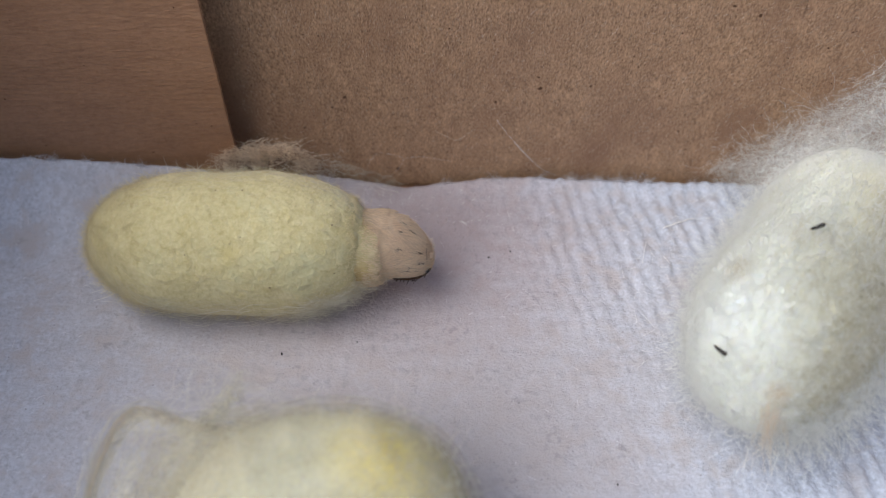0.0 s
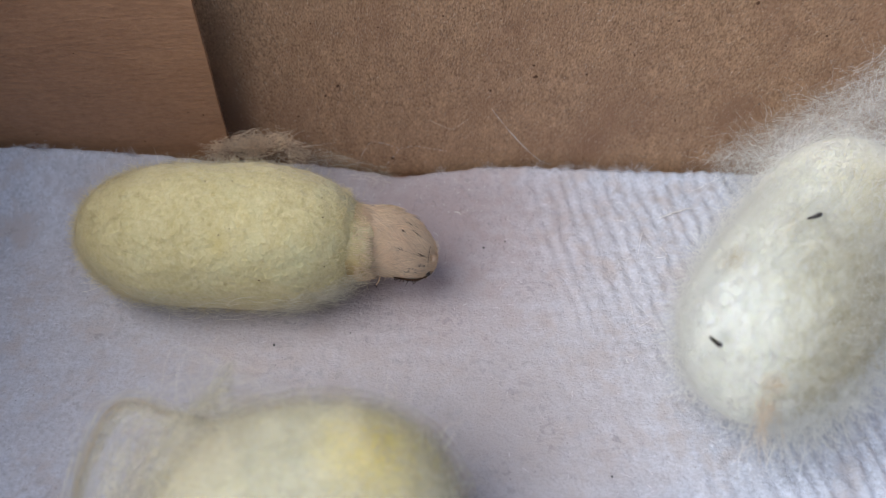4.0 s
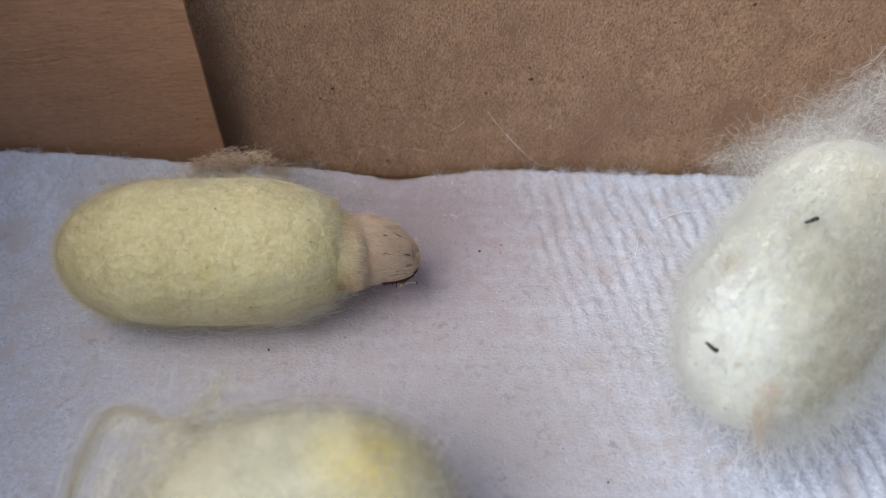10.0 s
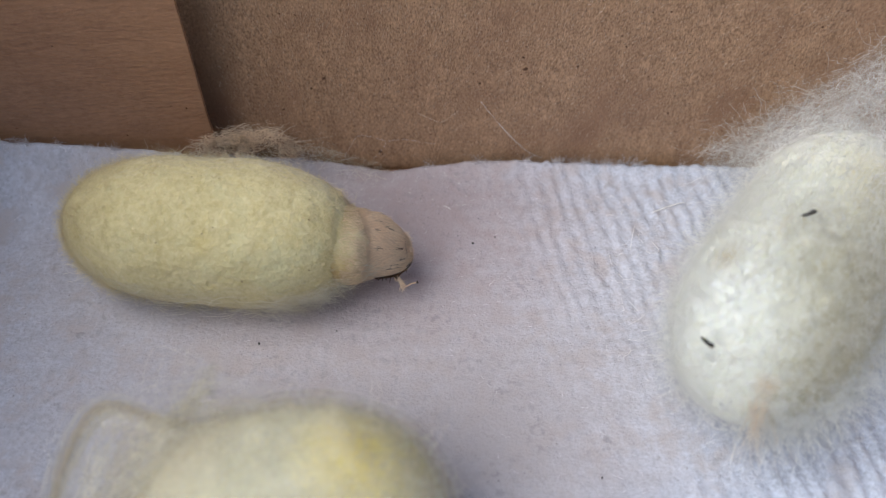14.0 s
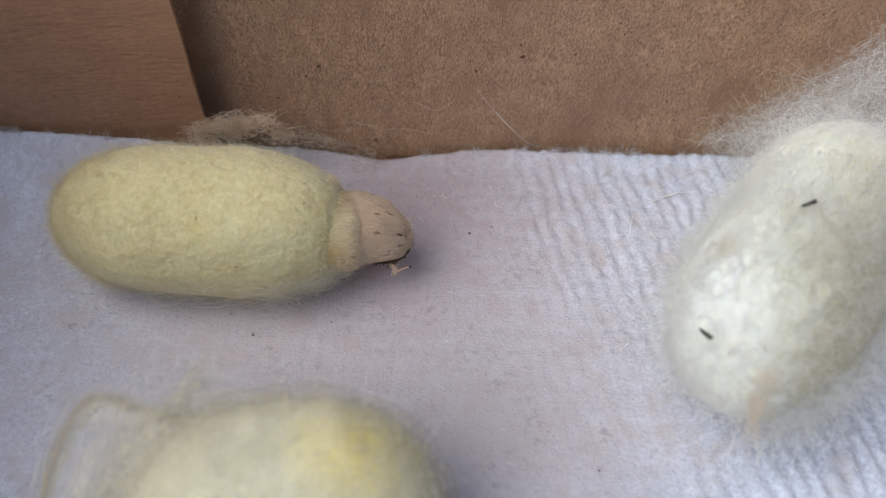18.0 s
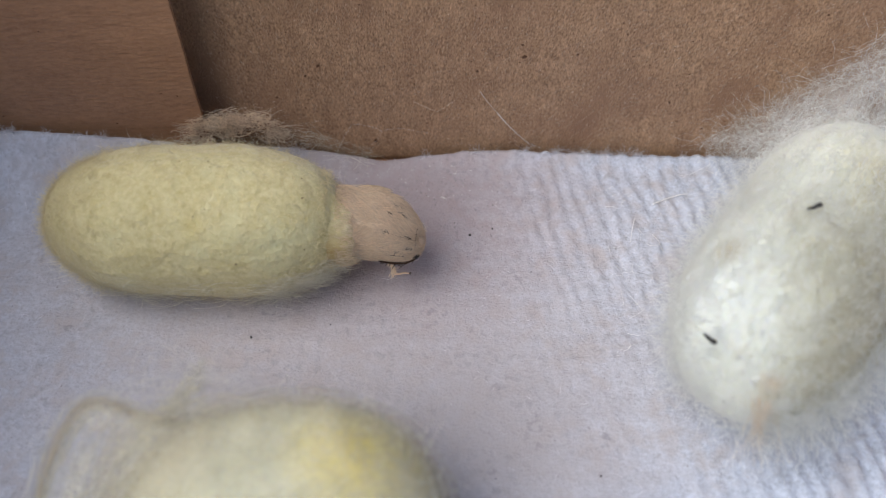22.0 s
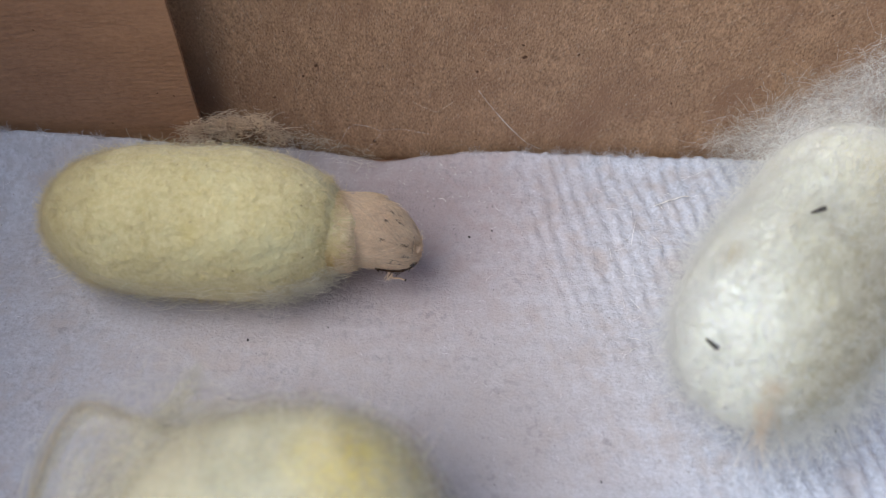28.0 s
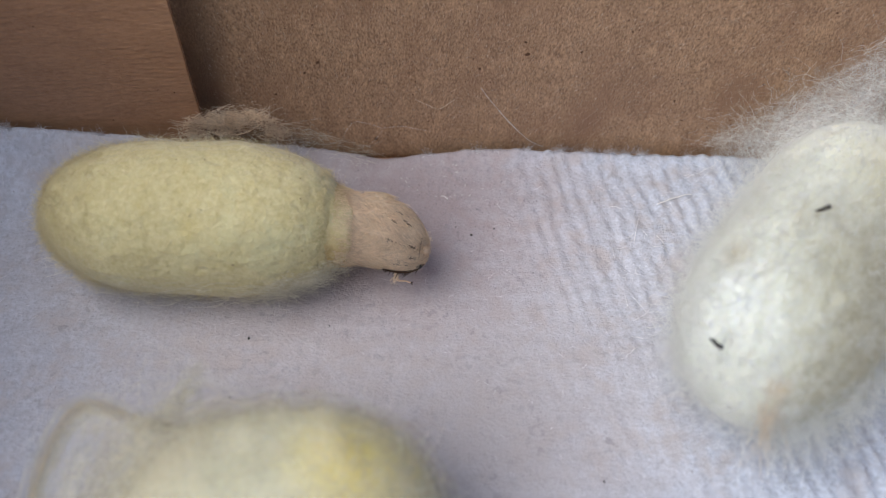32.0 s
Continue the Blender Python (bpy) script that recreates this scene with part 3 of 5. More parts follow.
part("surface_lint", mesh_of("surface_lint", *tubes(fl, rng.uniform(0.008, 0.018, nfl))), PAPER_FIBRE, towel, "fine white paper fibres", "stuff")
# grey flecks in the recycled paper, denser round the moth and the wall
ng = 1900
gx = np.concatenate([rng.normal(-1, 8, 1000), rng.uniform(-60, 45, ng - 1000)])
gy = np.concatenate([rng.normal(-9, 4.5, 1000), rng.uniform(-54, -4, ng - 1000)])
gy = np.minimum(gy, np.interp(gx, EDGE_X, EDGE_Y) - 0.5)
gd = unit(np.stack([rng.normal(size=ng), rng.normal(size=ng), np.zeros(ng)], -1))
gp = np.stack([gx, gy, gx * 0], -1)[:, None, :] + gd[:, None, :] * np.linspace(-0.5, 0.5, 3)[None, :, None] * rng.uniform(0.05, 0.2, (ng, 1, 1))
gp[..., 2] = paper_height(gp[..., 0], gp[..., 1]) + 0.06
part("grey_fleck", mesh_of("grey_fleck", *tubes(gp, 0.015 + 0.08 * rng.random(ng) ** 3, sides=4)), PAPER_SPECK, towel, "tiny grey flecks in the paper", "stuff")

# tiny glinting bits of silk near the torn edge
nq = 60
qx, qy = rng.uniform(-14, 4, nq), rng.uniform(-9, -2.2, nq)
qd = unit(np.stack([rng.normal(size=nq), rng.normal(size=nq), np.zeros(nq)], -1))
qp = np.stack([qx, qy, paper_height(qx, qy) + 0.07], -1)[:, None, :] + qd[:, None, :] * np.linspace(-0.5, 0.5, 3)[None, :, None] * rng.uniform(0.1, 0.5, (nq, 1, 1))
glints = (qp, rng.uniform(0.010, 0.026, nq))

# crumbs lying on the paper
for i, (x, y, w) in enumerate([(3.31, -14.72, 0.30), (6.12, -13.69, 0.24), (-21.42, -30.51, 0.30), (16.64, -46.71, 0.26), (-22.3, -38.0, 0.2), (41.5, -40.6, 0.22), (-12.6, -28.6, 0.2)]):
    zz = float(paper_height(np.array([x]), np.array([y]))[0])
    ob = flake("crumb", w, w * 0.8, w * 0.6, 80 + i, FRASS, None, (x, y, zz, 0, 0, 50 * i))
    tagged(ob, "tiny black crumb lying on the paper towel", "crumb", "crumbs on the paper")


# ---- cocoons ----
def cocoon_radius(u, fat=2.5, waist=0.0, waist_at=0.0, blunt=0.0):
    r = np.clip(1 - np.abs(u) ** np.where(u > 0, fat + blunt, fat), 0, 1) ** (1 / 2.05)
    return r * (1 - waist * np.exp(-((u - waist_at) / 0.33) ** 2))


def cocoon_point(u, v, A, B, seed, lump=1.0, crinkle=1.0, reach=1.0, **kw):
    """Point on a lumpy cocoon skin: u runs along the axis from -1 to 1, v round it."""
    r = cocoon_radius(u, **kw) * B
    p = np.stack([A * u * np.where(u > 0, reach, 1.0), r * np.cos(v), r * np.sin(v)], -1)
    nrm = unit(np.stack([p[..., 0] / A ** 2 * 0.6, p[..., 1] / B ** 2, p[..., 2] / B ** 2], -1))
    h = 0.20 * vnoise(p, 6.0, seed) + crinkle * (0.05 * vnoise(p, 1.6, seed + 1) + 0.10 * vnoise(p * np.array([0.75, 1.1, 1.1]), 0.95, seed + 2) + 0.045 * vnoise(p, 0.5, seed + 3))
    return p + nrm * (h * lump)[..., None], nrm


def cocoon_skin(A, B, seed, nu=270, nv=300, **kw):
    w = np.linspace(-1.555, 1.555, nu)
    U, V = np.meshgrid(np.sin(w), np.linspace(0, 2 * math.pi, nv, endpoint=False), indexing="ij")
    p, _ = cocoon_point(U, V, A, B, seed, **kw)
    ends = [list(range(nv)), list(range((nu - 1) * nv, nu * nv))[::-1]]
    return p.reshape(-1, 3), grid_faces(nu, nv, wrap=True).tolist() + ends


def skin_threads(A, B, seed, count, length, lift, curl=0.55, n=7, **kw):
    """Threads that lie on the skin and stray a little off it."""
    s = np.linspace(0, 1, n)
    d = unit(rng.normal(size=(count, 1, 3)))
    go = unit(np.cross(d, rng.normal(size=(count, 1, 3)))) * length / B * rng.uniform(0.4, 1.6, (count, 1, 1))
    wob = rng.normal(size=(count, 1, 3)) * curl * length / B * 0.4
    d = unit(d + go * s[None, :, None] + wob * np.sin(s * 5)[None, :, None])
    U, V = d[..., 0], np.arctan2(d[..., 2], d[..., 1])
    p, nrm = cocoon_point(U, V, A, B, seed, **kw)
    off = lift * rng.random((count, 1)) * np.sin(np.pi * np.clip(s, 0.02, 1))[None, :] + 0.015
    return p + nrm * off[..., None]


# the yellow cocoon from which the moth comes
CA, CB = 15.7, 8.6
CK = dict(fat=2.45, blunt=1.1, reach=1.16, crinkle=0.95)
cocoon = thing("silk_cocoon", pose(-0.0288, -0.0207, 0.0087), "pale yellow oval silk cocoon with a moth emerging", "cocoon", "cocoons")
part("shell", mesh_of("shell", *cocoon_skin(CA, CB, 100, **CK)), SILK_YELLOW, cocoon)
nz = 11000
zp, zn = cocoon_point(np.clip(rng.uniform(-1.02, 1.0, nz), -0.999, 0.999), rng.uniform(0, 2 * math.pi, nz), CA, CB, 100, **CK)
part("down", mesh_of("down", *tubes(curly(zp, zn * 0.6 + rng.normal(size=(nz, 3)) * 0.6, rng.uniform(0.2, 0.9, nz), 4, 0.5), 0.010)), FLOSS_YELLOW, cocoon, "fine silk down on the shell", "stuff")
nz = 9000
zp, zn = cocoon_point(-0.999 + 0.5 * rng.random(nz) ** 1.3, rng.uniform(0, 2 * math.pi, nz), CA, CB, 100, **CK)
part("end_halo", mesh_of("end_halo", *tubes(curly(zp, zn * 0.7 + rng.normal(size=(nz, 3)) * 0.6, rng.uniform(0.4, 1.9, nz), 6, 0.6), 0.0065)), FLOSS_YELLOW, cocoon, "haze of fine silk round the closed end", "stuff")
nz = 9000
zu = rng.uniform(-0.995, 0.9, nz)
zp, zn = cocoon_point(zu, rng.uniform(0, 2 * math.pi, nz), CA, CB, 100, **CK)
part("halo", mesh_of("halo", *tubes(curly(zp, zn * 0.55 + rng.normal(size=(nz, 3)) * 0.7, rng.uniform(0.4, 1.1, nz) * (1.2 - 0.4 * zu), 6, 0.6), 0.0075)), FLOSS_YELLOW, cocoon, "haze of fine silk round the shell", "stuff")
for i, (u, v, w) in enumerate([(0.77, 1.988, 0.24), (0.755, 1.624, 0.17), (0.782, 2.838, 0.17), (0.396, 2.934, 0.2), (0.169, 2.313, 0.15), (0.235, 2.23, 0.13), (0.049, 1.56, 0.17), (0.214, 1.553, 0.19), (-0.124, 2.466, 0.13)]):
    pt, nr = cocoon_point(np.array(u), np.array(v), CA, CB, 100, **CK)
    e = Vector(nr).to_track_quat("Z", "Y").to_euler()
    flake("speck", w, w * 0.8, 0.06, 130 + i, CARD_SPECK, cocoon, (*pt, *[math.degrees(a) for a in e]))


def sleeve_mesh():
    """The stained silk film round the hole, shrunk on to the fur at its ragged mouth."""
    nu, nv = 60, 110
    S, V = np.meshgrid(np.linspace(0, 1, nu), np.linspace(0, 2 * math.pi, nv, endpoint=False), indexing="ij")
    ring = np.stack([np.cos(V) * 3, np.sin(V) * 3, V * 0], -1)
    mouth = 19.8 + 0.15 * np.sin(3 * V + 1) + 0.35 * vnoise(ring, 0.9, 55)
    X = 13.4 + (mouth - 13.4) * S
    R = 5.75 - 1.85 * S ** 0.75 - 1.2 * np.clip((S - 0.76) / 0.24, 0, 1) ** 2
    pp = np.stack([X, R * np.cos(V), R * np.sin(V)], -1)
    R = R + 0.14 * vnoise(pp * np.array([0.3, 1, 1]), 0.9, 56) + 0.07 * vnoise(pp, 0.5, 57)
    p = np.stack([X, R * np.cos(V) - 0.35 * S, R * np.sin(V) - 0.85 * S], -1)
    inn = p.copy()
    inn[..., 1:] *= 0.985
    n = nu * nv
    f = grid_faces(nu, nv, wrap=True)
    a = (nu - 1) * nv + np.arange(nv)
    b = (nu - 1) * nv + (np.arange(nv) + 1) % nv
    return np.vstack([p.reshape(-1, 3), inn.reshape(-1, 3)]), np.vstack([f, f[:, ::-1] + n, np.stack([a, b, b + n, a + n], -1)])


sleeve = part("sleeve", mesh_of("sleeve", *sleeve_mesh()), SLEEVE, cocoon, "thin golden-stained silk film round the opening")
ns = 110
v = rng.uniform(0, 2 * math.pi, ns)
sx = rng.uniform(14.6, 18.5, ns)
ss = np.stack([sx, 4.5 * np.cos(v) - 0.2, 4.5 * np.sin(v) - 0.25], -1)
sd = np.stack([rng.normal(0.6, 0.5, ns), np.cos(v) * 0.35 + rng.normal(0, 0.5, ns), np.sin(v) * 0.35 + rng.normal(0, 0.5, ns)], -1)
part("sleeve_threads", mesh_of("sleeve_threads", *tubes(curly(ss, sd, rng.uniform(0.8, 2.6, ns), 7, 0.5), 0.014)), FLOSS_YELLOW, sleeve, "loose threads round the opening", "stuff")

nr_ = 500
v = rng.uniform(0, 2 * math.pi, nr_)
rp, rn = cocoon_point(rng.uniform(0.84, 0.90, nr_), v, CA, CB, 100, **CK)
part("end_fuzz", mesh_of("end_fuzz", *tubes(curly(rp, rn * 0.5 + rng.normal(size=(nr_, 3)) * 0.5 + np.array([0.5, 0, 0]), rng.uniform(0.4, 1.3, nr_), 6, 0.6), 0.018)), FLOSS_YELLOW, cocoon, "fuzzy end of the shell", "stuff")

# silk and hair of the film's mouth, lying over the moth's neck
for nm_, x0, x1, mat, rad in ((4200, 17.0, 19.8, MOTH_PALE, 0.013), (1500, 15.6, 17.6, FLOSS_YELLOW, 0.010)):
    v = rng.uniform(0, 2 * math.pi, nm_)
    mx = rng.uniform(x0, x1, nm_)
    sm_ = (mx - 13.4) / 6.4
    mr = 5.75 - 1.85 * sm_ ** 0.75 - 1.2 * np.clip((sm_ - 0.76) / 0.24, 0, 1) ** 2 + 0.05
    ms_ = np.stack([mx, mr * np.cos(v) - 0.35 * sm_, mr * np.sin(v) - 0.85 * sm_], -1)
    way = np.stack([np.full(nm_, 1.0), -0.10 * np.cos(v), -0.10 * np.sin(v)], -1) + rng.normal(size=(nm_, 3)) * 0.16
    part("mouth_hair", mesh_of("mouth_hair", *tubes(curly(ms_, way, rng.uniform(0.2, 0.7, nm_), 6, 0.14), rad)), mat, sleeve, "pale silk and hair at the mouth", "stuff")

# loose floss under the cocoon's near side
nl = 1300
u = np.clip(np.where(rng.random(nl) < 0.8, rng.normal(0.78, 0.2, nl), rng.normal(-0.25, 0.4, nl)), -0.85, 1.05)
vv = rng.uniform(3.3, 4.5, nl)
p0, n0 = cocoon_point(np.clip(u, -0.97, 0.97), vv, CA, CB, 100, **CK)
p0[:, 0] += np.clip(u - 0.97, 0, 1) * CA
fp = loops(p0 + n0 * 0.3, (0.3, 2.2), (0.3, 0.9), (1.0, 6.0), 16, (1.0, 0.6, 0.6))
fp[..., 2] = np.maximum(fp[..., 2], -8.35 + 0.3 * rng.random((nl, 1)))
part("floss", mesh_of("floss", *tubes(fp, rng.uniform(0.007, 0.020, nl))), FLOSS, cocoon, "tangled loose floss under the cocoon", "stuff")
nb = 700
u = np.clip(rng.normal(-0.1, 0.4, nb), -0.9, 0.9)
vv = rng.uniform(-0.3, 0.9, nb)
p0, n0 = cocoon_point(u, vv, CA, CB, 100, **CK)
fp = curly(p0, n0 * 0.4 + rng.normal(size=(nb, 3)) * np.array([0.9, 0.35, 0.35]), rng.uniform(0.8, 2.4, nb), 8, 0.7)
part("back_floss", mesh_of("back_floss", *tubes(fp, 0.018)), FLOSS, cocoon, "thin floss on the far side", "stuff")

# the white, waisted cocoon against the wall
WA, WB = 20.6, 10.3
wc = Vector((38.7, -26.8, 10.2))
wm = Matrix.Translation(wc * MM) @ pose(0, 0, 0, 0, 0, 56)
white = thing("silk_cocoon", wm, "fluffy white waisted silk cocoon lying beside the box wall", "cocoon", "cocoons")
WK = dict(fat=2.5, waist=0.10, waist_at=0.08, lump=0.5, crinkle=1.3)
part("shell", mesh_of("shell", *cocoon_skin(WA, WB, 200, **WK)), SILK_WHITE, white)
for nm_, cnt, length, lift, r0, r1, mat, text in (("surface_fibre", 2600, 1.8, 1.5, 0.010, 0.026, FLOSS_SHINE, "bright single fibres on the floss"), ("skin_fuzz", 6000, 1.8, 0.15, 0.008, 0.012, FLOSS_WHITE, "short white silk fuzz")):
    pth = skin_threads(WA, WB, 200, cnt, length, lift, **WK)
    mid = pth[:, 3]
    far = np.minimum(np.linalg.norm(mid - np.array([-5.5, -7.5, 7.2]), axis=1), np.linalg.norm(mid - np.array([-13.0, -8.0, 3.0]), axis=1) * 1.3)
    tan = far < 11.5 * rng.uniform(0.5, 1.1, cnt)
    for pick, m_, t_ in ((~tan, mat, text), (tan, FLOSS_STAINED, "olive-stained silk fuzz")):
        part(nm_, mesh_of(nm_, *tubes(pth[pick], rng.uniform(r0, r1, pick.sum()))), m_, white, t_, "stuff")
nh = 3000
u = rng.uniform(-1, 1, nh)
vv = rng.uniform(0, 2 * math.pi, nh)
p0, n0 = cocoon_point(u, vv, WA, WB, 200, **WK)
keep = (p0[:, 1] > -2 - 4 * rng.random(nh)) | (p0[:, 0] > 3 + 6 * rng.random(nh)) | (rng.random(nh) < 0.3)
p0, n0 = p0[keep], n0[keep]
nh = len(p0)
hp = curly(p0, n0 * 0.4 + rng.normal(size=(nh, 3)) * 0.7, rng.uniform(0.8, 3.4, nh), 5, 0.55)
hp[..., 2] = np.maximum(hp[..., 2], -10.2)
part("floss", mesh_of("floss", *tubes(hp, 0.014)), FLOSS_WHITE, white, "halo of fine white floss", "stuff")


nh = 3600
u = rng.uniform(-1, 0.5, nh)
vv = rng.uniform(2.8, 4.0, nh)
p0, n0 = cocoon_point(u, vv, WA, WB, 200, **WK)
hp = curly(p0, n0 * np.array([0.8, 0.8, 0.1]) + np.array([-0.25, 0, -0.15]) + rng.normal(size=(nh, 3)) * 0.5, rng.uniform(1.5, 7.5, nh), 7, 0.5)
hp[..., 2] = np.maximum(hp[..., 2], -9.6 + 0.8 * rng.random((nh, 1)))
part("ground_floss", mesh_of("ground_floss", *tubes(hp, 0.014)), FLOSS_WHITE, white, "white floss spreading on to the paper", "stuff")
nh = 15000
u = np.where(rng.random(nh) < 0.7, -1 + 1.3 * rng.random(nh), rng.uniform(-1, 1, nh))
vv = rng.uniform(-0.9, 2.6, nh)
p0, n0 = cocoon_point(u, vv, WA, WB, 200, **WK)
hp = curly(p0, n0 * 0.5 + rng.normal(size=(nh, 3)) * 0.55, rng.uniform(0.8, 4.8, nh), 6, 0.5)
hp[..., 2] = np.maximum(hp[..., 2], -9.9 + 0.6 * rng.random((nh, 1)))
part("soft_halo", mesh_of("soft_halo", *tubes(hp, 0.007)), FLOSS_WHITE, white, "soft haze of white floss", "stuff")
inv = np.array(wm.inverted())
for k_, (dy, dz, cvr) in enumerate(((0.0, 0.0, 0.12), (-2.2, -1.6, 0.15), (-4.5, -3.2, 0.17))):
    XX, BB = np.meshgrid(np.linspace(32.5, 66, 70), np.linspace(0, 1, 40), indexing="ij")
    top = np.clip((XX - 32.5) * 1.02, 0, 24) + 2.0 + 1.6 * vnoise(np.stack([XX, XX * 0, XX * 0], -1), 4.0, 410 + k_) + dz
    sheet = np.stack([XX, -0.5 + dy * BB - 9.0 * BB ** 1.6, np.maximum(top * (1 - BB) + 8.0 * BB, 0.6)], -1)
    sheet[..., 1] = np.minimum(sheet[..., 1] + 0.3 * vnoise(sheet, 2.0, 415 + k_), -0.35)
    cv = cvr * np.clip(BB / 0.5, 0, 1) * np.clip((XX - 33.5) / 9, 0, 1) * np.clip(1 + 0.9 * vnoise(sheet, 1.6, 420 + k_) + 0.5 * vnoise(sheet, 4.0, 424 + k_), 0.1, 2)
    sheet = sheet.reshape(-1, 3) @ inv[:3, :3].T + inv[:3, 3] / MM
    gauze_part("veil_sheet", sheet, grid_faces(70, 40), cv, GAUZE_VEIL, white, "gauzy veil of floss on the cardboard")
nv2 = 4200
q = rng.random(nv2)
c = np.stack([33.5 + 29 * q ** 0.75, -0.8 - 9 * rng.random(nv2) ** 1.6, np.zeros(nv2)], -1)
c[:, 2] = np.clip((c[:, 0] - 33.0) * 1.0, 0, 20) * rng.random(nv2) ** 0.75 + 2.2 - 0.25 * c[:, 1]
vp = curly(c, np.stack([rng.normal(0.5, 0.9, nv2), rng.normal(0, 0.4, nv2), rng.normal(0.3, 0.8, nv2)], -1), rng.uniform(2.0, 8.0, nv2), 14, 0.5)
vp[..., 1] = np.minimum(vp[..., 1], -0.35)
vp = above(vp, 0.4)
vp = vp @ inv[:3, :3].T + inv[:3, 3] / MM
part("veil", mesh_of("veil", *tubes(vp, 0.004 + 0.014 * rng.random(nv2) ** 3)), FLOSS_WHITE, white, "gauzy veil of floss anchored on the cardboard", "stuff")
ng2 = 120
c = np.stack([rng.uniform(34, 60, ng2), rng.uniform(-1.5, -0.5, ng2), np.zeros(ng2)], -1)
c[:, 2] = np.clip((c[:, 0] - 32.0) * rng.uniform(0.3, 1.1, ng2), 1, 22) + 1.5
vp = curly(c, np.stack([rng.normal(0.9, 0.3, ng2), rng.normal(0, 0.1, ng2), rng.normal(0.4, 0.4, ng2)], -1), rng.uniform(0.6, 2.8, ng2), 8, 0.15)
ring = loops(np.array([(53.6, -0.9, 20.6)] * 26) + rng.normal(size=(26, 3)) * np.array([0.5, 0.1, 0.4]), (1.3, 2.0), (0.5, 1.1), (0.1, 1.0), 8, (1.0, 0.0, 0.9))
vp = np.concatenate([vp, ring])
vp[..., 1] = np.minimum(vp[..., 1], -0.35)
vp = vp @ inv[:3, :3].T + inv[:3, 3] / MM
part("bright_threads", mesh_of("bright_threads", *tubes(vp, rng.uniform(0.012, 0.026, len(vp)))), FLOSS_SHINE, white, "bright single threads in the veil", "stuff")
nw = 130
c = np.stack([rng.uniform(21, 34, nw), rng.uniform(-34, -7, nw), np.zeros(nw)], -1)
c[:, 0] = np.minimum(c[:, 0], 33 + 0.3 * (c[:, 1] + 20))
wp = loops(c, (0.4, 2.2), (0.1, 0.45), (0.2, 2.0), 9, (1.0, 1.0, 0.0))
wp[..., 2] = paper_height(wp[..., 0], wp[..., 1]) + 0.2
wp = wp @ inv[:3, :3].T + inv[:3, 3] / MM
part("stray_threads", mesh_of("stray_threads", *tubes(wp, rng.uniform(0.008, 0.024, nw))), FLOSS_SHINE, white, "shiny stray threads on the paper", "stuff")
# the tan stained strand bundle at the front end
nt = 45
base = np.array([29.75, -45.2, 13.1])
tp = curly(base + rng.normal(size=(nt, 3)) * np.array([0.55, 0.4, 0.6]), np.stack([rng.normal(0, 0.16, nt), np.full(nt, -0.8), np.full(nt, -0.9)], -1), rng.uniform(1.5, 7.5, nt), 7, 0.12)
tp = above(tp, 0.3)
tp = tp @ inv[:3, :3].T + inv[:3, 3] / MM
part("stained_silk", mesh_of("stained_silk", *tubes(tp, 0.018)), FLOSS_TAN, white, "tan stained silk strands", "stuff")

# the yellow-stained cocoon close to the camera
LA, LB = 13.3, 9.8
lm = Matrix.Translation(Vector((-12.8, -56.4, 10.0)) * MM) @ pose(0, 0, 0, 0, 3, 9)
low = thing("silk_cocoon", lm, "off-white silk cocoon with a yellow stain and ragged floss", "cocoon", "cocoons")
part("shell", mesh_of("shell", *cocoon_skin(LA, LB, 300, nu=130, nv=150, lump=0.9, crinkle=0.5)), SILK_STAINED, low)
nh = 1800
u = rng.uniform(-1, 1, nh)
vv = rng.uniform(0, 2 * math.pi, nh)
p0, n0 = cocoon_point(u, vv, LA, LB, 300)
hp = curly(p0, n0 * 0.35 + rng.normal(size=(nh, 3)) * 0.7, rng.uniform(1.0, 4.5, nh), 6, 0.6)
hp[..., 2] = np.maximum(hp[..., 2], -9.8)
part("floss", mesh_of("floss", *tubes(hp, 0.018)), FLOSS, low, "fine off-white floss", "stuff")


for lift, cv in ((0.4, 0.28), (0.9, 0.18), (1.5, 0.11)):
    floss_layer(LA, LB, 300, lift, cv, GAUZE_CREAM, low, "haze of fine off-white floss", left=0.8, nu=60, nv=80)


def bundle(way, count, spread, radius, along=1.0):
    """Threads that follow a way of points, spread round it."""
    way = np.asarray(way, float)
    t = np.linspace(0, 1, len(way))
    s = np.linspace(0, 1, 14)
    c = np.stack([np.interp(s, t, way[:, k]) for k in range(3)], -1)
    c[1:-1] = (c[:-2] + c[1:-1] * 2 + c[2:]) / 4
    a = rng.normal(size=(count, 1, 3)) * spread
    b = rng.normal(size=(count, 1, 3)) * spread * 0.6
    p = c[None] + a * (0.5 + 0.5 * np.sin(np.pi * s))[None, :, None] + b * np.sin(s * 7 + rng.uniform(0, 6, (count, 1)))[..., None]
    return tubes(p, radius)


li = np.array(lm.inverted())


def to_low(p):
    return np.asarray(p, float) @ li[:3, :3].T + li[:3, 3] / MM


LOOP = to_low([(-35.0, -57, 9), (-34.8, -53, 11), (-33.8, -48.5, 12), (-32.2, -46.0, 12.5), (-29.5, -46.6, 12.5), (-26, -48.5, 13), (-22, -49.5, 14.5)])
part("floss_loop", mesh_of("floss_loop", *bundle(LOOP, 90, 0.62, 0.012)), FLOSS, low, "pale yellow loop of matted floss", "stuff")
part("loop_rim", mesh_of("loop_rim", *bundle(LOOP, 26, 0.30, 0.014)), FLOSS_TAN, low, "tan strands along the loop", "stuff")
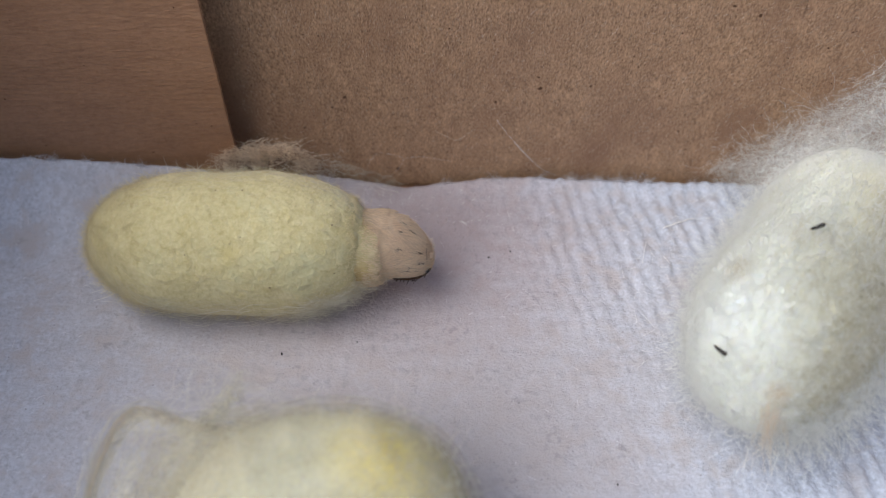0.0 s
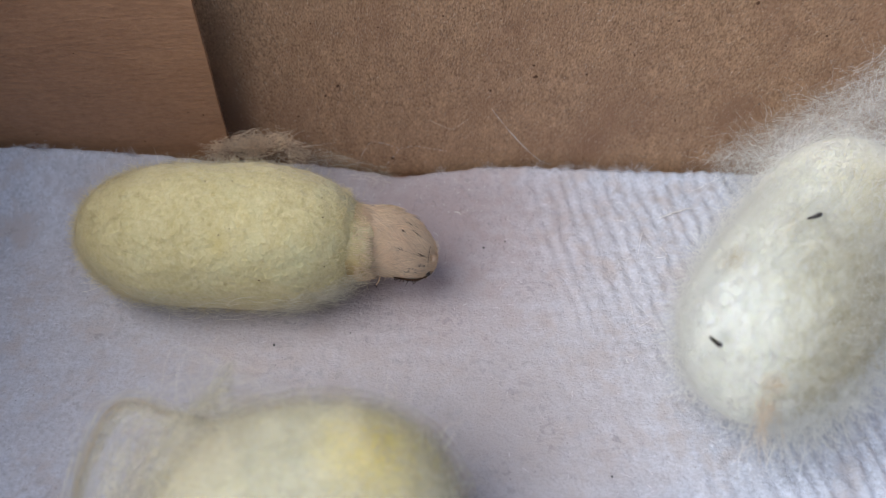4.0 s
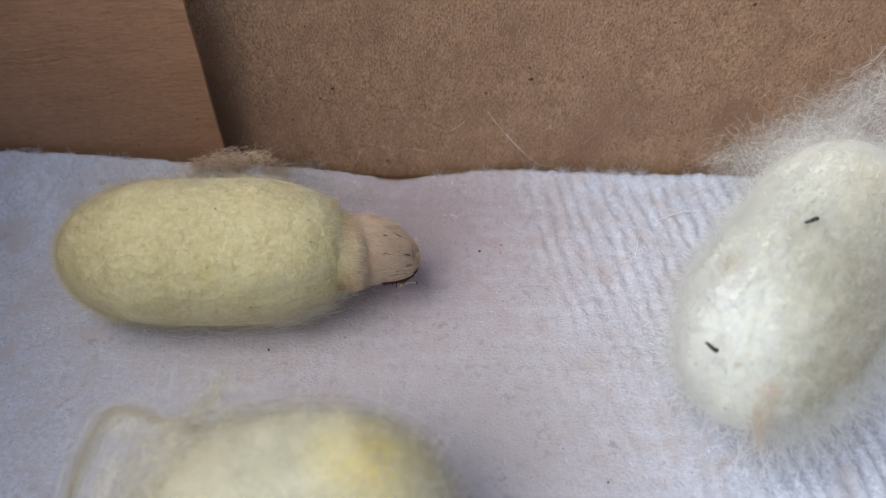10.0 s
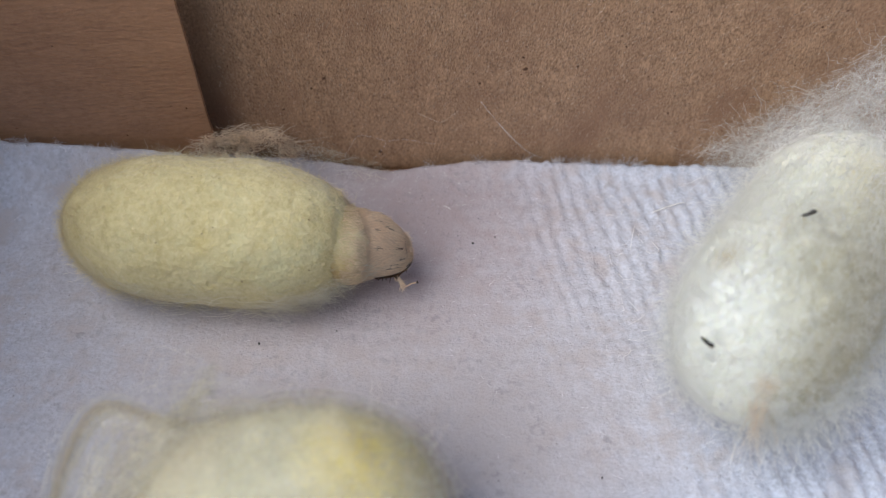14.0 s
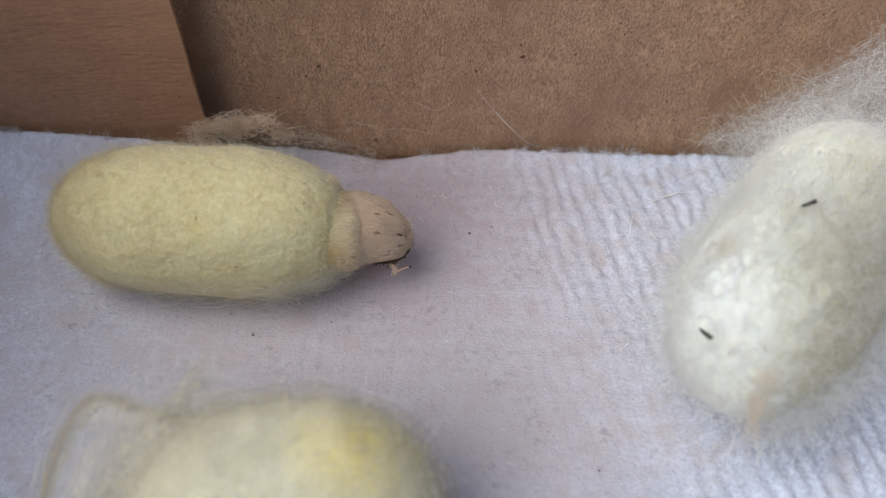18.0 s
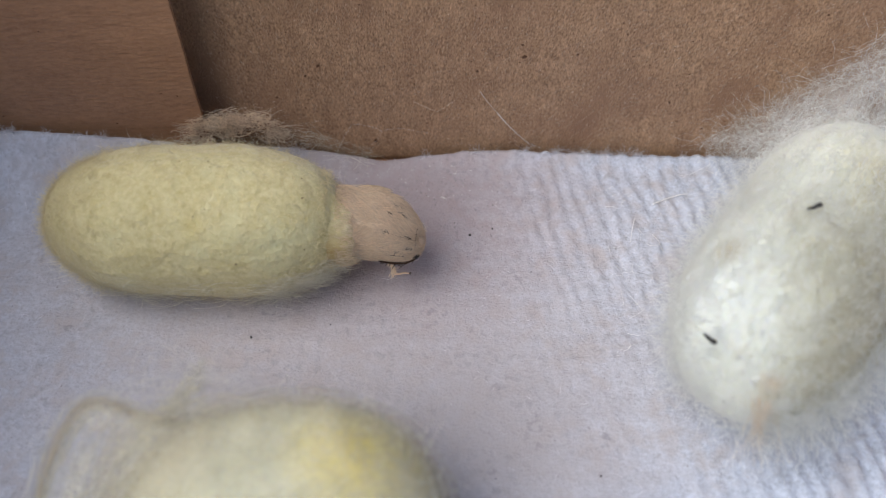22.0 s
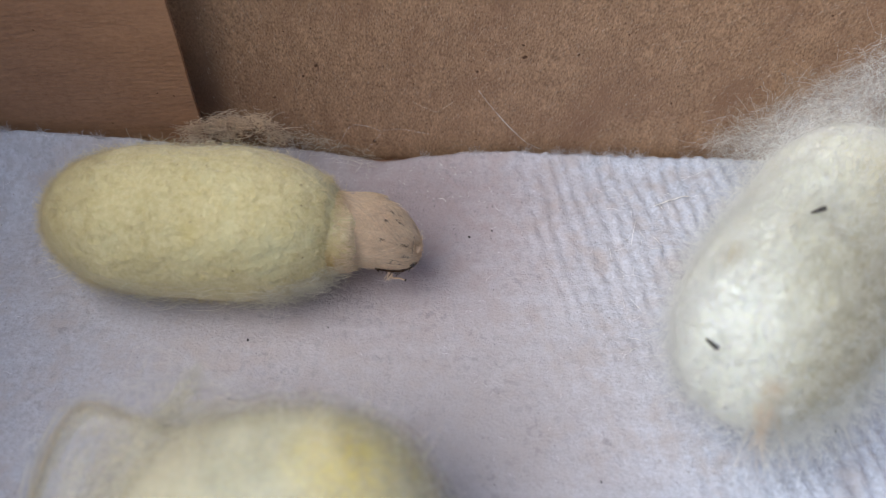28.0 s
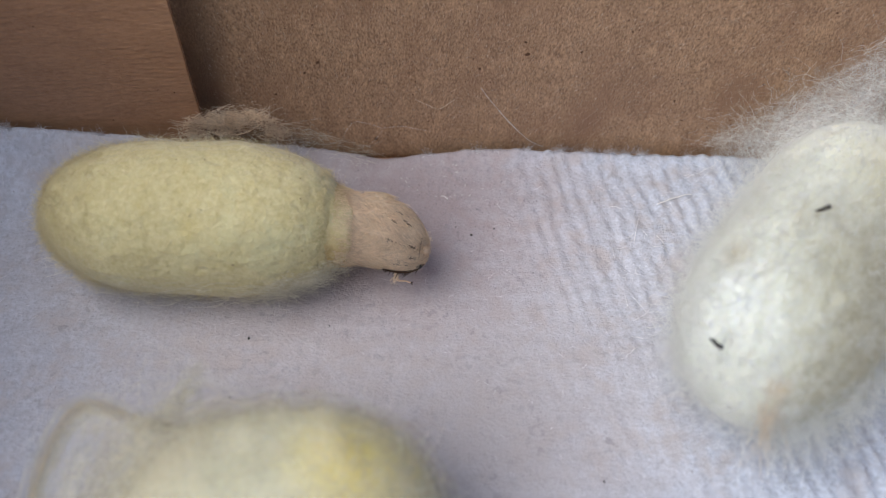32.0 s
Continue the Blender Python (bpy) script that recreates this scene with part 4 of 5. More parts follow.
VEIL2 = to_low([(-31, -58, 8), (-28, -53, 11), (-25.5, -50.5, 12.5), (-21.5, -49, 14), (-16, -50, 17)])
part("floss_veil", mesh_of("floss_veil", *bundle(VEIL2, 160, 2.4, 0.016)), FLOSS, low, "thin veil of floss", "stuff")
veil_a = np.stack([np.interp(np.linspace(0, 1, 40), np.linspace(0, 1, len(LOOP)), LOOP[:, k]) for k in range(3)], -1)
veil_b = to_low([(-19.0, -62, 15), (-17.5, -58, 17), (-15.5, -55, 18.5), (-13.0, -52.5, 18.5), (-10, -51.5, 18)])
veil_b = np.stack([np.interp(np.linspace(0, 1, 40), np.linspace(0, 1, len(veil_b)), veil_b[:, k]) for k in range(3)], -1)
st_ = np.linspace(0, 1, 24)[None, :, None]
sheet = veil_a[:, None, :] * (1 - st_) + veil_b[:, None, :] * st_
sheet = sheet + 0.4 * vnoise(sheet, 2.5, 330)[..., None] * np.array([0.3, 0.5, 1.0])
sc = (0.22 + 0.38 * st_[..., 0] ** 1.2) * np.clip(1 + 0.7 * vnoise(sheet, 2.2, 331), 0.2, 2)
gauze_part("floss_sheet", sheet.reshape(-1, 3), grid_faces(40, 24), sc, GAUZE_CREAM, low, "thin veil of matted floss")
WISP = to_low([(-24.2, -48.5, 13), (-23.6, -46.0, 12.6), (-23.0, -43.5, 12.2), (-22.4, -41.2, 11.8)])
part("floss_wisp", mesh_of("floss_wisp", *bundle(WISP, 60, 0.9, 0.013)), FLOSS, low, "upright wisp of floss", "stuff")
TT, WW = np.meshgrid(np.linspace(0, 1, 30), np.linspace(-1, 1, 24), indexing="ij")
half = 4.2 * (1 - TT) ** 1.5 + 0.5
sheet = np.stack([-24.0 + 1.7 * TT + half * WW, -49.5 + 8.6 * TT, 13.4 - 1.6 * TT + 0.4 * vnoise(np.stack([TT * 6, WW * 3, 0 * TT], -1), 1.5, 334)], -1)
sc = 0.55 * (1 - 0.75 * TT) * np.clip(1.2 - np.abs(WW), 0, 1) * np.clip(1 + 0.7 * vnoise(sheet, 1.6, 335), 0.2, 2)
gauze_part("floss_peak", to_low(sheet.reshape(-1, 3)), grid_faces(30, 24), sc, GAUZE_CREAM, low, "thin peak of matted floss")

# black pellets on the white cocoon
def pellet(at, length, turn, tilt, seed, label):
    r = np.random.default_rng(seed)
    nu, nv = 12, 10
    s, V = np.meshgrid(np.linspace(-1, 1, nu), np.linspace(0, 2 * math.pi, nv, endpoint=False), indexing="ij")
    R = 0.19 * np.sqrt(np.clip(1 - s ** 6, 0.0, 1)) * (1 + 0.42 * s) * (1 + 0.12 * np.cos(3 * V + seed))
    R = R * (1 + 0.1 * r.normal(size=R.shape))
    p = np.stack([s * length / 2, R * np.cos(V), R * np.sin(V) + 0.12 * s ** 2], -1).reshape(-1, 3)
    ob = part("frass_pellet", mesh_of("frass_pellet", p, grid_faces(nu, nv, wrap=True)), FRASS)
    ob.matrix_basis = Matrix.Translation((Vector(at) + Vector((-0.42, -0.78, 0.82))) * MM) @ pose(0, 0, 0, 0, tilt, turn)
    tagged(ob, label, "pellet", "pellets on the cocoon")


FRASS_A, FRASS_B = ((36.34, -28.09, 20.36), (25.2, -40.58, 16.14))
pellet(FRASS_A, 1.75, 18, -8, 5, "thin black bent pellet stuck on the white cocoon")
pellet(FRASS_B, 1.55, -42, 10, 6, "black rod-shaped pellet stuck on the white cocoon")

# ---- tuft of silk between the cocoon and the wall ----
tuft = thing("silk_tuft", pose(0, 0, 0), "matted tuft of tan silk floss between cocoon and cardboard", "silk floss")
nk = 52
kx = np.concatenate([rng.normal(-25.2, 2.6, 40), rng.normal(-29.5, 1.4, nk - 40)])
kx = np.where((kx < -32) | (kx > -18.5), -25.0 + 0.3 * (kx + 25), kx)
knots = np.stack([kx, rng.uniform(-5.6, -4.2, nk), 8.3 + 0.9 * np.exp(-((kx + 23.6) / 1.8) ** 2) - 0.22 * np.clip(kx + 22, 0, 20) - 0.2 * np.clip(-28 - kx, 0, 9) + rng.normal(0, 0.75, nk)], -1)
ntf = 430
kk = rng.integers(0, nk, ntf)
c = knots[kk] + rng.normal(size=(ntf, 3)) * np.array([0.36, 0.3, 0.26])
tf = loops(c, (0.2, 1.0), (0.4, 1.2), (0.4, 2.6), 22, (1.0, 0.6, 0.9))
ntg = 240
c = knots[rng.integers(0, nk, ntg)] + rng.normal(size=(ntg, 3)) * np.array([0.9, 0.4, 0.5])
tg = loops(c, (0.4, 1.8), (0.3, 0.9), (1.0, 5.0), 22, (1.0, 0.4, 0.8))
for p_, r_, nm in ((tf, 0.022 + 0.042 * rng.random(ntf) ** 2, "floss_mat"), (tg, rng.uniform(0.016, 0.036, ntg), "loose_silk")):
    p_[..., 1] = np.minimum(p_[..., 1], np.where(p_[..., 0] < -29.0, -5.0, -0.5))
    part(nm, mesh_of(nm, *tubes(above(p_, 1.0), r_)), FLOSS_TAN, tuft, "", "stuff")
ntl = 130
c = np.stack([rng.uniform(-24, -9, ntl), rng.uniform(-5, -2, ntl), np.zeros(ntl)], -1)
c[:, 2] = 7.2 - 0.36 * (c[:, 0] + 24) + rng.normal(0, 0.5, ntl)
tl = loops(c, (0.3, 1.8), (0.3, 1.0), (1.0, 6.0), 20)
tl[..., 1] = np.minimum(tl[..., 1], -0.4)
part("trailing_threads", mesh_of("trailing_threads", *tubes(above(tl, 0.6), rng.uniform(0.007, 0.018, ntl))), FLOSS, tuft, "", "stuff")

part("silk_glints", mesh_of("silk_glints", *tubes(glints[0], glints[1], sides=4)), FLOSS_SHINE, towel, "tiny shiny bits of silk", "stuff")

# single threads on the wall and the paper
def thread(way, radius, mat, label):
    way = np.asarray(way, float)
    s = np.linspace(0, 1, 16)
    t = np.linspace(0, 1, len(way))
    p = np.stack([np.interp(s, t, way[:, k]) for k in range(3)], -1)
    p[1:-1] = (p[:-2] + 2 * p[1:-1] + p[2:]) / 4
    ob = part("silk_thread", mesh_of("silk_thread", *tubes(p[None], radius, sides=5, taper=0.6)), mat)
    tagged(ob, label, "silk thread", "loose silk threads")


thread([(4.2, -0.3, 11.0), (5.2, -0.35, 9.4), (6.6, -0.4, 7.4)], 0.02, FLOSS_SHINE, "single shiny silk thread stuck on the cardboard")
thread([(9.4, -0.45, 3.8), (10.8, -0.5, 2.3), (12.6, -0.6, 1.4)], 0.022, FLOSS_SHINE, "single shiny silk thread stuck on the cardboard")
thread([(6.6, -0.4, 7.4), (7.8, -0.4, 5.7), (9.4, -0.45, 3.8)], 0.045, FLOSS_SHINE, "single shiny silk thread stuck on the cardboard")
thread([(-4, -0.3, 9.0), (-1.0, -0.5, 7.4), (1.4, -0.3, 9.4)], 0.02, FLOSS_TAN, "single shiny silk thread stuck on the cardboard")
thread([(-14.2, -0.7, 1.0), (-12.1, -0.6, 5.5), (-10.0, -0.5, 5.0), (-8.0, -0.6, 4.2), (-9.2, -0.7, 2.4), (-10.3, -0.8, 0.9)], 0.012, FLOSS_SHINE, "looped shiny silk thread stuck on the cardboard")
thread([(-8.0, -0.6, 4.3), (-6.0, -0.6, 4.7), (-4.0, -0.6, 4.3), (-1.8, -0.6, 3.8)], 0.010, FLOSS_SHINE, "single shiny silk thread stuck on the cardboard")
for (x, y, dx, dy, rr) in [(26.6, -9.4, 4.6, 1.9, 0.08), (24.0, -11.8, -1.0, -4.0, 0.03), (20.5, -10.0, 1.6, -0.4, 0.022), (25.8, -14.5, 0.8, -1.6, 0.028),
                           (29.0, -20.5, -0.6, -3.0, 0.025), (22.0, -24.0, 1.2, -2.0, 0.02), (-0.5, -8.6, 0.9, -0.7, 0.03)]:
    w = np.array([(x + dx * s, y + dy * s + 0.25 * math.sin(3 * s), 0) for s in np.linspace(0, 1, 8)])
    w[:, 2] = paper_height(w[:, 0], w[:, 1]) + 0.25
    thread(w, rr, FLOSS_SHINE, "single shiny silk thread lying on the paper")

# ---- the moth ----
moth = thing("moth", pose(-0.0091, -0.0197, 0.0075, 42), "furry beige silk moth pushing out of its cocoon head first", "moth")


def ellipsoid(c, r, nu=40, nv=56, lump=0.1, seed=1):
    w = np.linspace(-math.pi / 2, math.pi / 2, nu)
    U, V = np.meshgrid(w, np.linspace(0, 2 * math.pi, nv, endpoint=False), indexing="ij")
    d = np.stack([np.sin(U), np.cos(U) * np.cos(V), np.cos(U) * np.sin(V)], -1)
    p = d * np.array(r)
    p = p + d * (lump * vnoise(p, 1.0, seed) + lump * 0.6 * vnoise(p, 0.45, seed + 1))[..., None] + np.array(c)
    return p.reshape(-1, 3), grid_faces(nu, nv, wrap=True)


def nose_radius(x):
    return 3.75 * np.sqrt(np.clip(1 - np.clip(x / 6.9, 0, 1) ** 2.8, 0.0, 1))


def body_point(x, a, off=0.0):
    """Point of the furry body at x along it and a round it, off mm above the skin; a of 90 degrees is the back."""
    r = nose_radius(x) + off
    return np.stack([x + 0.35 * off, -0.035 * np.clip(x, 0, 9) ** 2 + r * np.cos(a), -0.9 + 0.93 * r * np.sin(a)], -1)


def ridge(x, a):
    return 0.13 * vnoise(np.stack([x * 0.45, a * 3.4, x * 0], -1), 0.75, 91) + 0.05 * vnoise(np.stack([x * 0.9, a * 5.0, x * 0], -1), 0.6, 92)


def comb(x, a, length, off, radius, lean=0.0, n=6, lift=0.12, stray=0.10):
    """Hairs that lie along the body from x, a; lean turns them round it towards the back seam."""
    k = len(x)
    s = np.linspace(0, 1, n)
    L = length * rng.uniform(0.55, 1.25, (k, 1))
    da = rng.normal(0, stray, (k, 1)) + np.broadcast_to(np.asarray(lean, float).reshape(-1, 1), (k, 1))
    X = np.minimum(x[:, None] + L * s, 6.85)
    A = a[:, None] + da * s * L / 3.0 + rng.normal(0, 0.03, (k, 1)) * np.sin(s * 4)
    O = np.broadcast_to(np.asarray(off, float).reshape(-1, 1), (k, 1)) + lift * s * rng.uniform(0.2, 1.4, (k, 1))
    return tubes(body_point(X, A, O), radius * rng.uniform(0.6, 1.4, k), taper=0.12)


def body_patch(x0, x1, a0, a1, off, nx=44, na=44, seed=0, plump=0.0):
    """A patch of the body with rounded ends."""
    S, W = np.meshgrid(np.linspace(0, 1, nx), np.linspace(-1, 1, na), indexing="ij")
    X = x0 + (x1 - x0) * S
    end = np.clip(1 - S ** 5, 0.0, 1) ** 0.5
    A = (a0 + a1) / 2 + (a1 - a0) / 2 * W * (0.25 + 0.75 * end)
    O = off * np.ones_like(X) * np.clip(end * 1.5, 0, 1) * np.clip(1.5 - 1.3 * np.abs(W) ** 4, 0, 1) + plump * end * (1 - W ** 2)
    O = O + ridge(X, A) * np.clip(end * 1.2, 0, 1)
    p = body_point(X, A, O)
    return p.reshape(-1, 3), grid_faces(nx, na)


def torso_mesh():
    X, A = np.meshgrid(np.concatenate([np.linspace(-5, 5.5, 60), np.linspace(5.6, 6.9, 26)]), np.linspace(0, 2 * math.pi, 80, endpoint=False), indexing="ij")
    p = body_point(X, A)
    p = p + unit(p - np.array([1.0, -0.2, -0.9])) * (0.08 * vnoise(p, 0.8, 60))[..., None]
    return p.reshape(-1, 3), grid_faces(*X.shape, wrap=True)


body = part("thorax", mesh_of("thorax", *torso_mesh()), MOTH_SKIN, moth, "beige furry thorax")
k = 3400
part("fur", mesh_of("fur", *comb(rng.uniform(-3.5, 5.6, k), rng.uniform(-0.7, math.pi + 0.7, k), 1.5, 0.03, 0.034, stray=0.2)), MOTH_HAIR, body, "", "stuff")
SEAM = radians(100)
for a0, a1, sd, lean in ((radians(14), SEAM - 0.03, 63, 0.28), (SEAM + 0.03, radians(172), 66, -0.22)):
    pad = part("shoulder_pad", mesh_of("shoulder_pad", *body_patch(-4.5, 6.0, a0, a1, 0.14, nx=70, seed=sd, plump=0.14)), MOTH_FELT, moth, "flat-combed beige hair pad")
    k = 3000
    xs, ws = rng.uniform(0, 1, k), rng.uniform(-1, 1, k)
    en = np.clip(1 - xs ** 5, 0.0, 1) ** 0.5
    aa = (a0 + a1) / 2 + (a1 - a0) / 2 * ws * (0.25 + 0.75 * en)
    oo = 0.14 * np.clip(en * 1.5, 0, 1) + 0.14 * en * (1 - ws ** 2) + 0.02 + ridge(-4.5 + 10.5 * xs, aa)
    part("fur", mesh_of("fur", *comb(-4.5 + 10.2 * xs, aa + 0.10 * vnoise(np.stack([xs * 3, aa * 3, xs * 0], -1), 0.5, 95), 1.5, oo + 0.10 * vnoise(np.stack([xs * 4, aa * 6, xs * 0], -1), 0.5, 96), 0.030, lean=lean, stray=0.4, lift=0.26)), MOTH_HAIR, pad, "", "stuff")
# pale ruff where the fur leaves the film
k = 2200
part("collar", mesh_of("collar", *comb(rng.uniform(-0.9, 1.2, k), rng.uniform(-0.7, math.pi + 0.7, k), 1.6, 0.30, 0.022, stray=0.4, lift=0.20)), MOTH_PALE, moth, "pale ruff of hair", "stuff")
# dark scales at the seam and on the pads, painting in gap shade too
for x, a, ct, lx, la, ln_ in ((2.3, 99, 10, 0.16, 0.7, 0.8), (5.2, 98, 5, 0.25, 1.2, 0.7), (3.5, 141, 12, 0.35, 1.6, 0.6), (4.2, 132, 5, 0.3, 0.9, 0.7), (4.2, 62, 4, 0.3, 0.8, 0.8), (2.7, 67, 3, 0.25, 0.8, 0.8),
                              (5.3, 121, 5, 0.2, 1.2, 0.5), (3.8, 48, 4, 0.4, 0.8, 0.9)):
    part("dark_streak", mesh_of("dark_streak", *comb(x + rng.normal(0, lx, ct), np.radians(a + rng.normal(0, la, ct)), ln_ * 0.65, 0.46, 0.042, stray=0.14, lift=0.05)), MOTH_DARK, moth, "thin dark streak of scales and painted gap shade", "stuff")


# Brown strands along two folds draw the shade of creases in the fur.
for way in ([(2.4, 98), (3.6, 100), (4.8, 101), (5.9, 101)], [(6.1, 64), (6.05, 80), (6.0, 100), (5.9, 125)]):
    way = np.array(way, float)
    s_ = np.linspace(0, 1, 24)
    t_ = np.linspace(0, 1, len(way))
    cx = np.interp(s_, t_, way[:, 0])
    ca = np.radians(np.interp(s_, t_, way[:, 1]))
    cx[1:-1], ca[1:-1] = (cx[:-2] + cx[1:-1] + cx[2:]) / 3, (ca[:-2] + ca[1:-1] + ca[2:]) / 3
    part("crease", mesh_of("crease", *tubes(body_point(cx, ca, 0.33 + ridge(cx, ca))[None] + rng.normal(size=(5, 1, 3)) * 0.04, 0.018, taper=0.05)), MOTH_BROWN, moth, "brown strands painted in as shade of a fur fold")


def tuft_of_hair(c, r, count, length, flow, radius, spread=0.45):
    d = unit(rng.normal(size=(count, 3)))
    d[:, 0] = np.abs(d[:, 0]) * 0.9 - 0.2
    p = np.array(c) + d * np.array(r)
    return tubes(curly(p, d * 0.6 + np.array(flow) + rng.normal(size=(count, 3)) * spread, length * rng.uniform(0.5, 1.3, count), 5, 0.15), radius, taper=0.15)


head = part("head", mesh_of("head", *ellipsoid((5.85, -1.8, -0.4), (1.15, 1.6, 1.4), seed=70)), MOTH_SKIN, moth, "tan furry head")
part("fur", mesh_of("fur", *tuft_of_hair((5.85, -1.8, -0.4), (1.15, 1.6, 1.4), 1900, 0.55, (0.5, 0, 0.1), 0.024)), MOTH_TAN, head, "", "stuff")
part("brow", mesh_of("brow", *tuft_of_hair((6.2, -0.7, 0.1), (0.35, 0.6, 0.3), 70, 0.8, (0.9, 0.35, 0.2), 0.024, spread=0.25)), MOTH_PALE, head, "pale tuft between the feelers", "stuff")
for ey_, ez_ in ((-3.4, -0.1), (0.1, -1.5)):
    part("eye", mesh_of("eye", *ellipsoid((5.95, ey_, ez_), (0.52, 0.5, 0.5), 16, 20, lump=0.0)), MOTH_EYE, head, "glossy black eye")


def antenna_mesh(side):
    s = np.linspace(0, 1, 26)
    x = 6.55 - 4.6 * s
    line = np.stack([x, -0.035 * x ** 2 + side * (nose_radius(x) + (0.36 if side < 0 else -0.5) + 0.15 * np.sin(s * 3)), (-0.1 if side < 0 else -2.2) + 0.3 * np.sin(s * 3)], -1)
    rach = tubes(line[None], 0.13, sides=6, taper=0.5)
    cnt = 20
    t = np.linspace(0.02, 0.97, cnt)
    b = np.stack([np.interp(t, s, line[:, k]) for k in range(3)], -1)
    ln = 0.62 * np.sin(np.pi * np.clip(t * 0.9 + 0.06, 0, 1)) ** 0.7
    teeth = []
    for sg in (-1, 1):
        dr = unit(np.stack([np.full(cnt, -0.45), np.full(cnt, side * (1.0 if sg > 0 else 0.5)), np.full(cnt, -0.7 if sg < 0 else 0.05)], -1))
        teeth.append(b[:, None, :] + dr[:, None, :] * ln[:, None, None] * rng.uniform(0.35, 1.15, (cnt, 1, 1)) * np.linspace(0, 1, 4)[None, :, None] + rng.normal(0, 0.07, (cnt, 1, 3)))
    tv, tf_ = tubes(np.concatenate(teeth), 0.05, sides=4, taper=0.5)
    return rach, (tv, tf_)


for side in (-1, 1):
    rach, feather = antenna_mesh(side)
    part("antenna", mesh_of("antenna", *rach), MOTH_DARK, head, "black shaft of a feathered antenna")
    part("antenna_comb", mesh_of("antenna_comb", *feather), MOTH_DARK, head, "dark brown comb of the antenna", "stuff")


def leg_mesh():
    line = np.array([(0, 0.4, 0), (0.5, -0.5, 0.05), (0.8, -1.2, -0.1), (0.6, -1.7, -0.2)])
    s = np.linspace(0, 1, 12)
    p = np.stack([np.interp(s, np.linspace(0, 1, 4), line[:, k]) for k in range(3)], -1)
    hairs = curly(p[rng.integers(2, 11, 160)] + rng.normal(size=(160, 3)) * 0.12, np.array([0.2, -1, 0]) + rng.normal(size=(160, 3)) * 0.4, 0.6, 4, 0.2)
    a = tubes(p[None], 0.24, sides=8, taper=0.6)
    b = tubes(hairs, 0.022)
    return np.vstack([a[0], b[0]]), np.vstack([a[1], b[1] + len(a[0])])


def tarsus_mesh():
    line = np.array([(0.6, -1.6, -0.2), (1.2, -1.75, -0.35), (1.9, -1.6, -0.45), (2.5, -1.65, -0.5)])
    s = np.linspace(0, 1, 10)
    p = np.stack([np.interp(s, np.linspace(0, 1, 4), line[:, k]) for k in range(3)], -1)
    return tubes(p[None], 0.11, sides=7, taper=0.6)


def claw_mesh():
    p = np.array([[(2.45, -1.65, -0.5), (2.6, -1.6, -0.52), (2.72, -1.5, -0.58)], [(2.45, -1.65, -0.5), (2.6, -1.72, -0.52), (2.7, -1.82, -0.6)]])
    return tubes(p, 0.07, sides=6, taper=0.4)


leg = part("foreleg", mesh_of("foreleg", *leg_mesh()), MOTH_HAIR, moth, "pale furry foreleg")
part("tarsus", mesh_of("tarsus", *tarsus_mesh()), MOTH_TAN, leg, "thin tan foot")
part("claw", mesh_of("claw", *claw_mesh()), MOTH_DARK, leg, "dark claw")


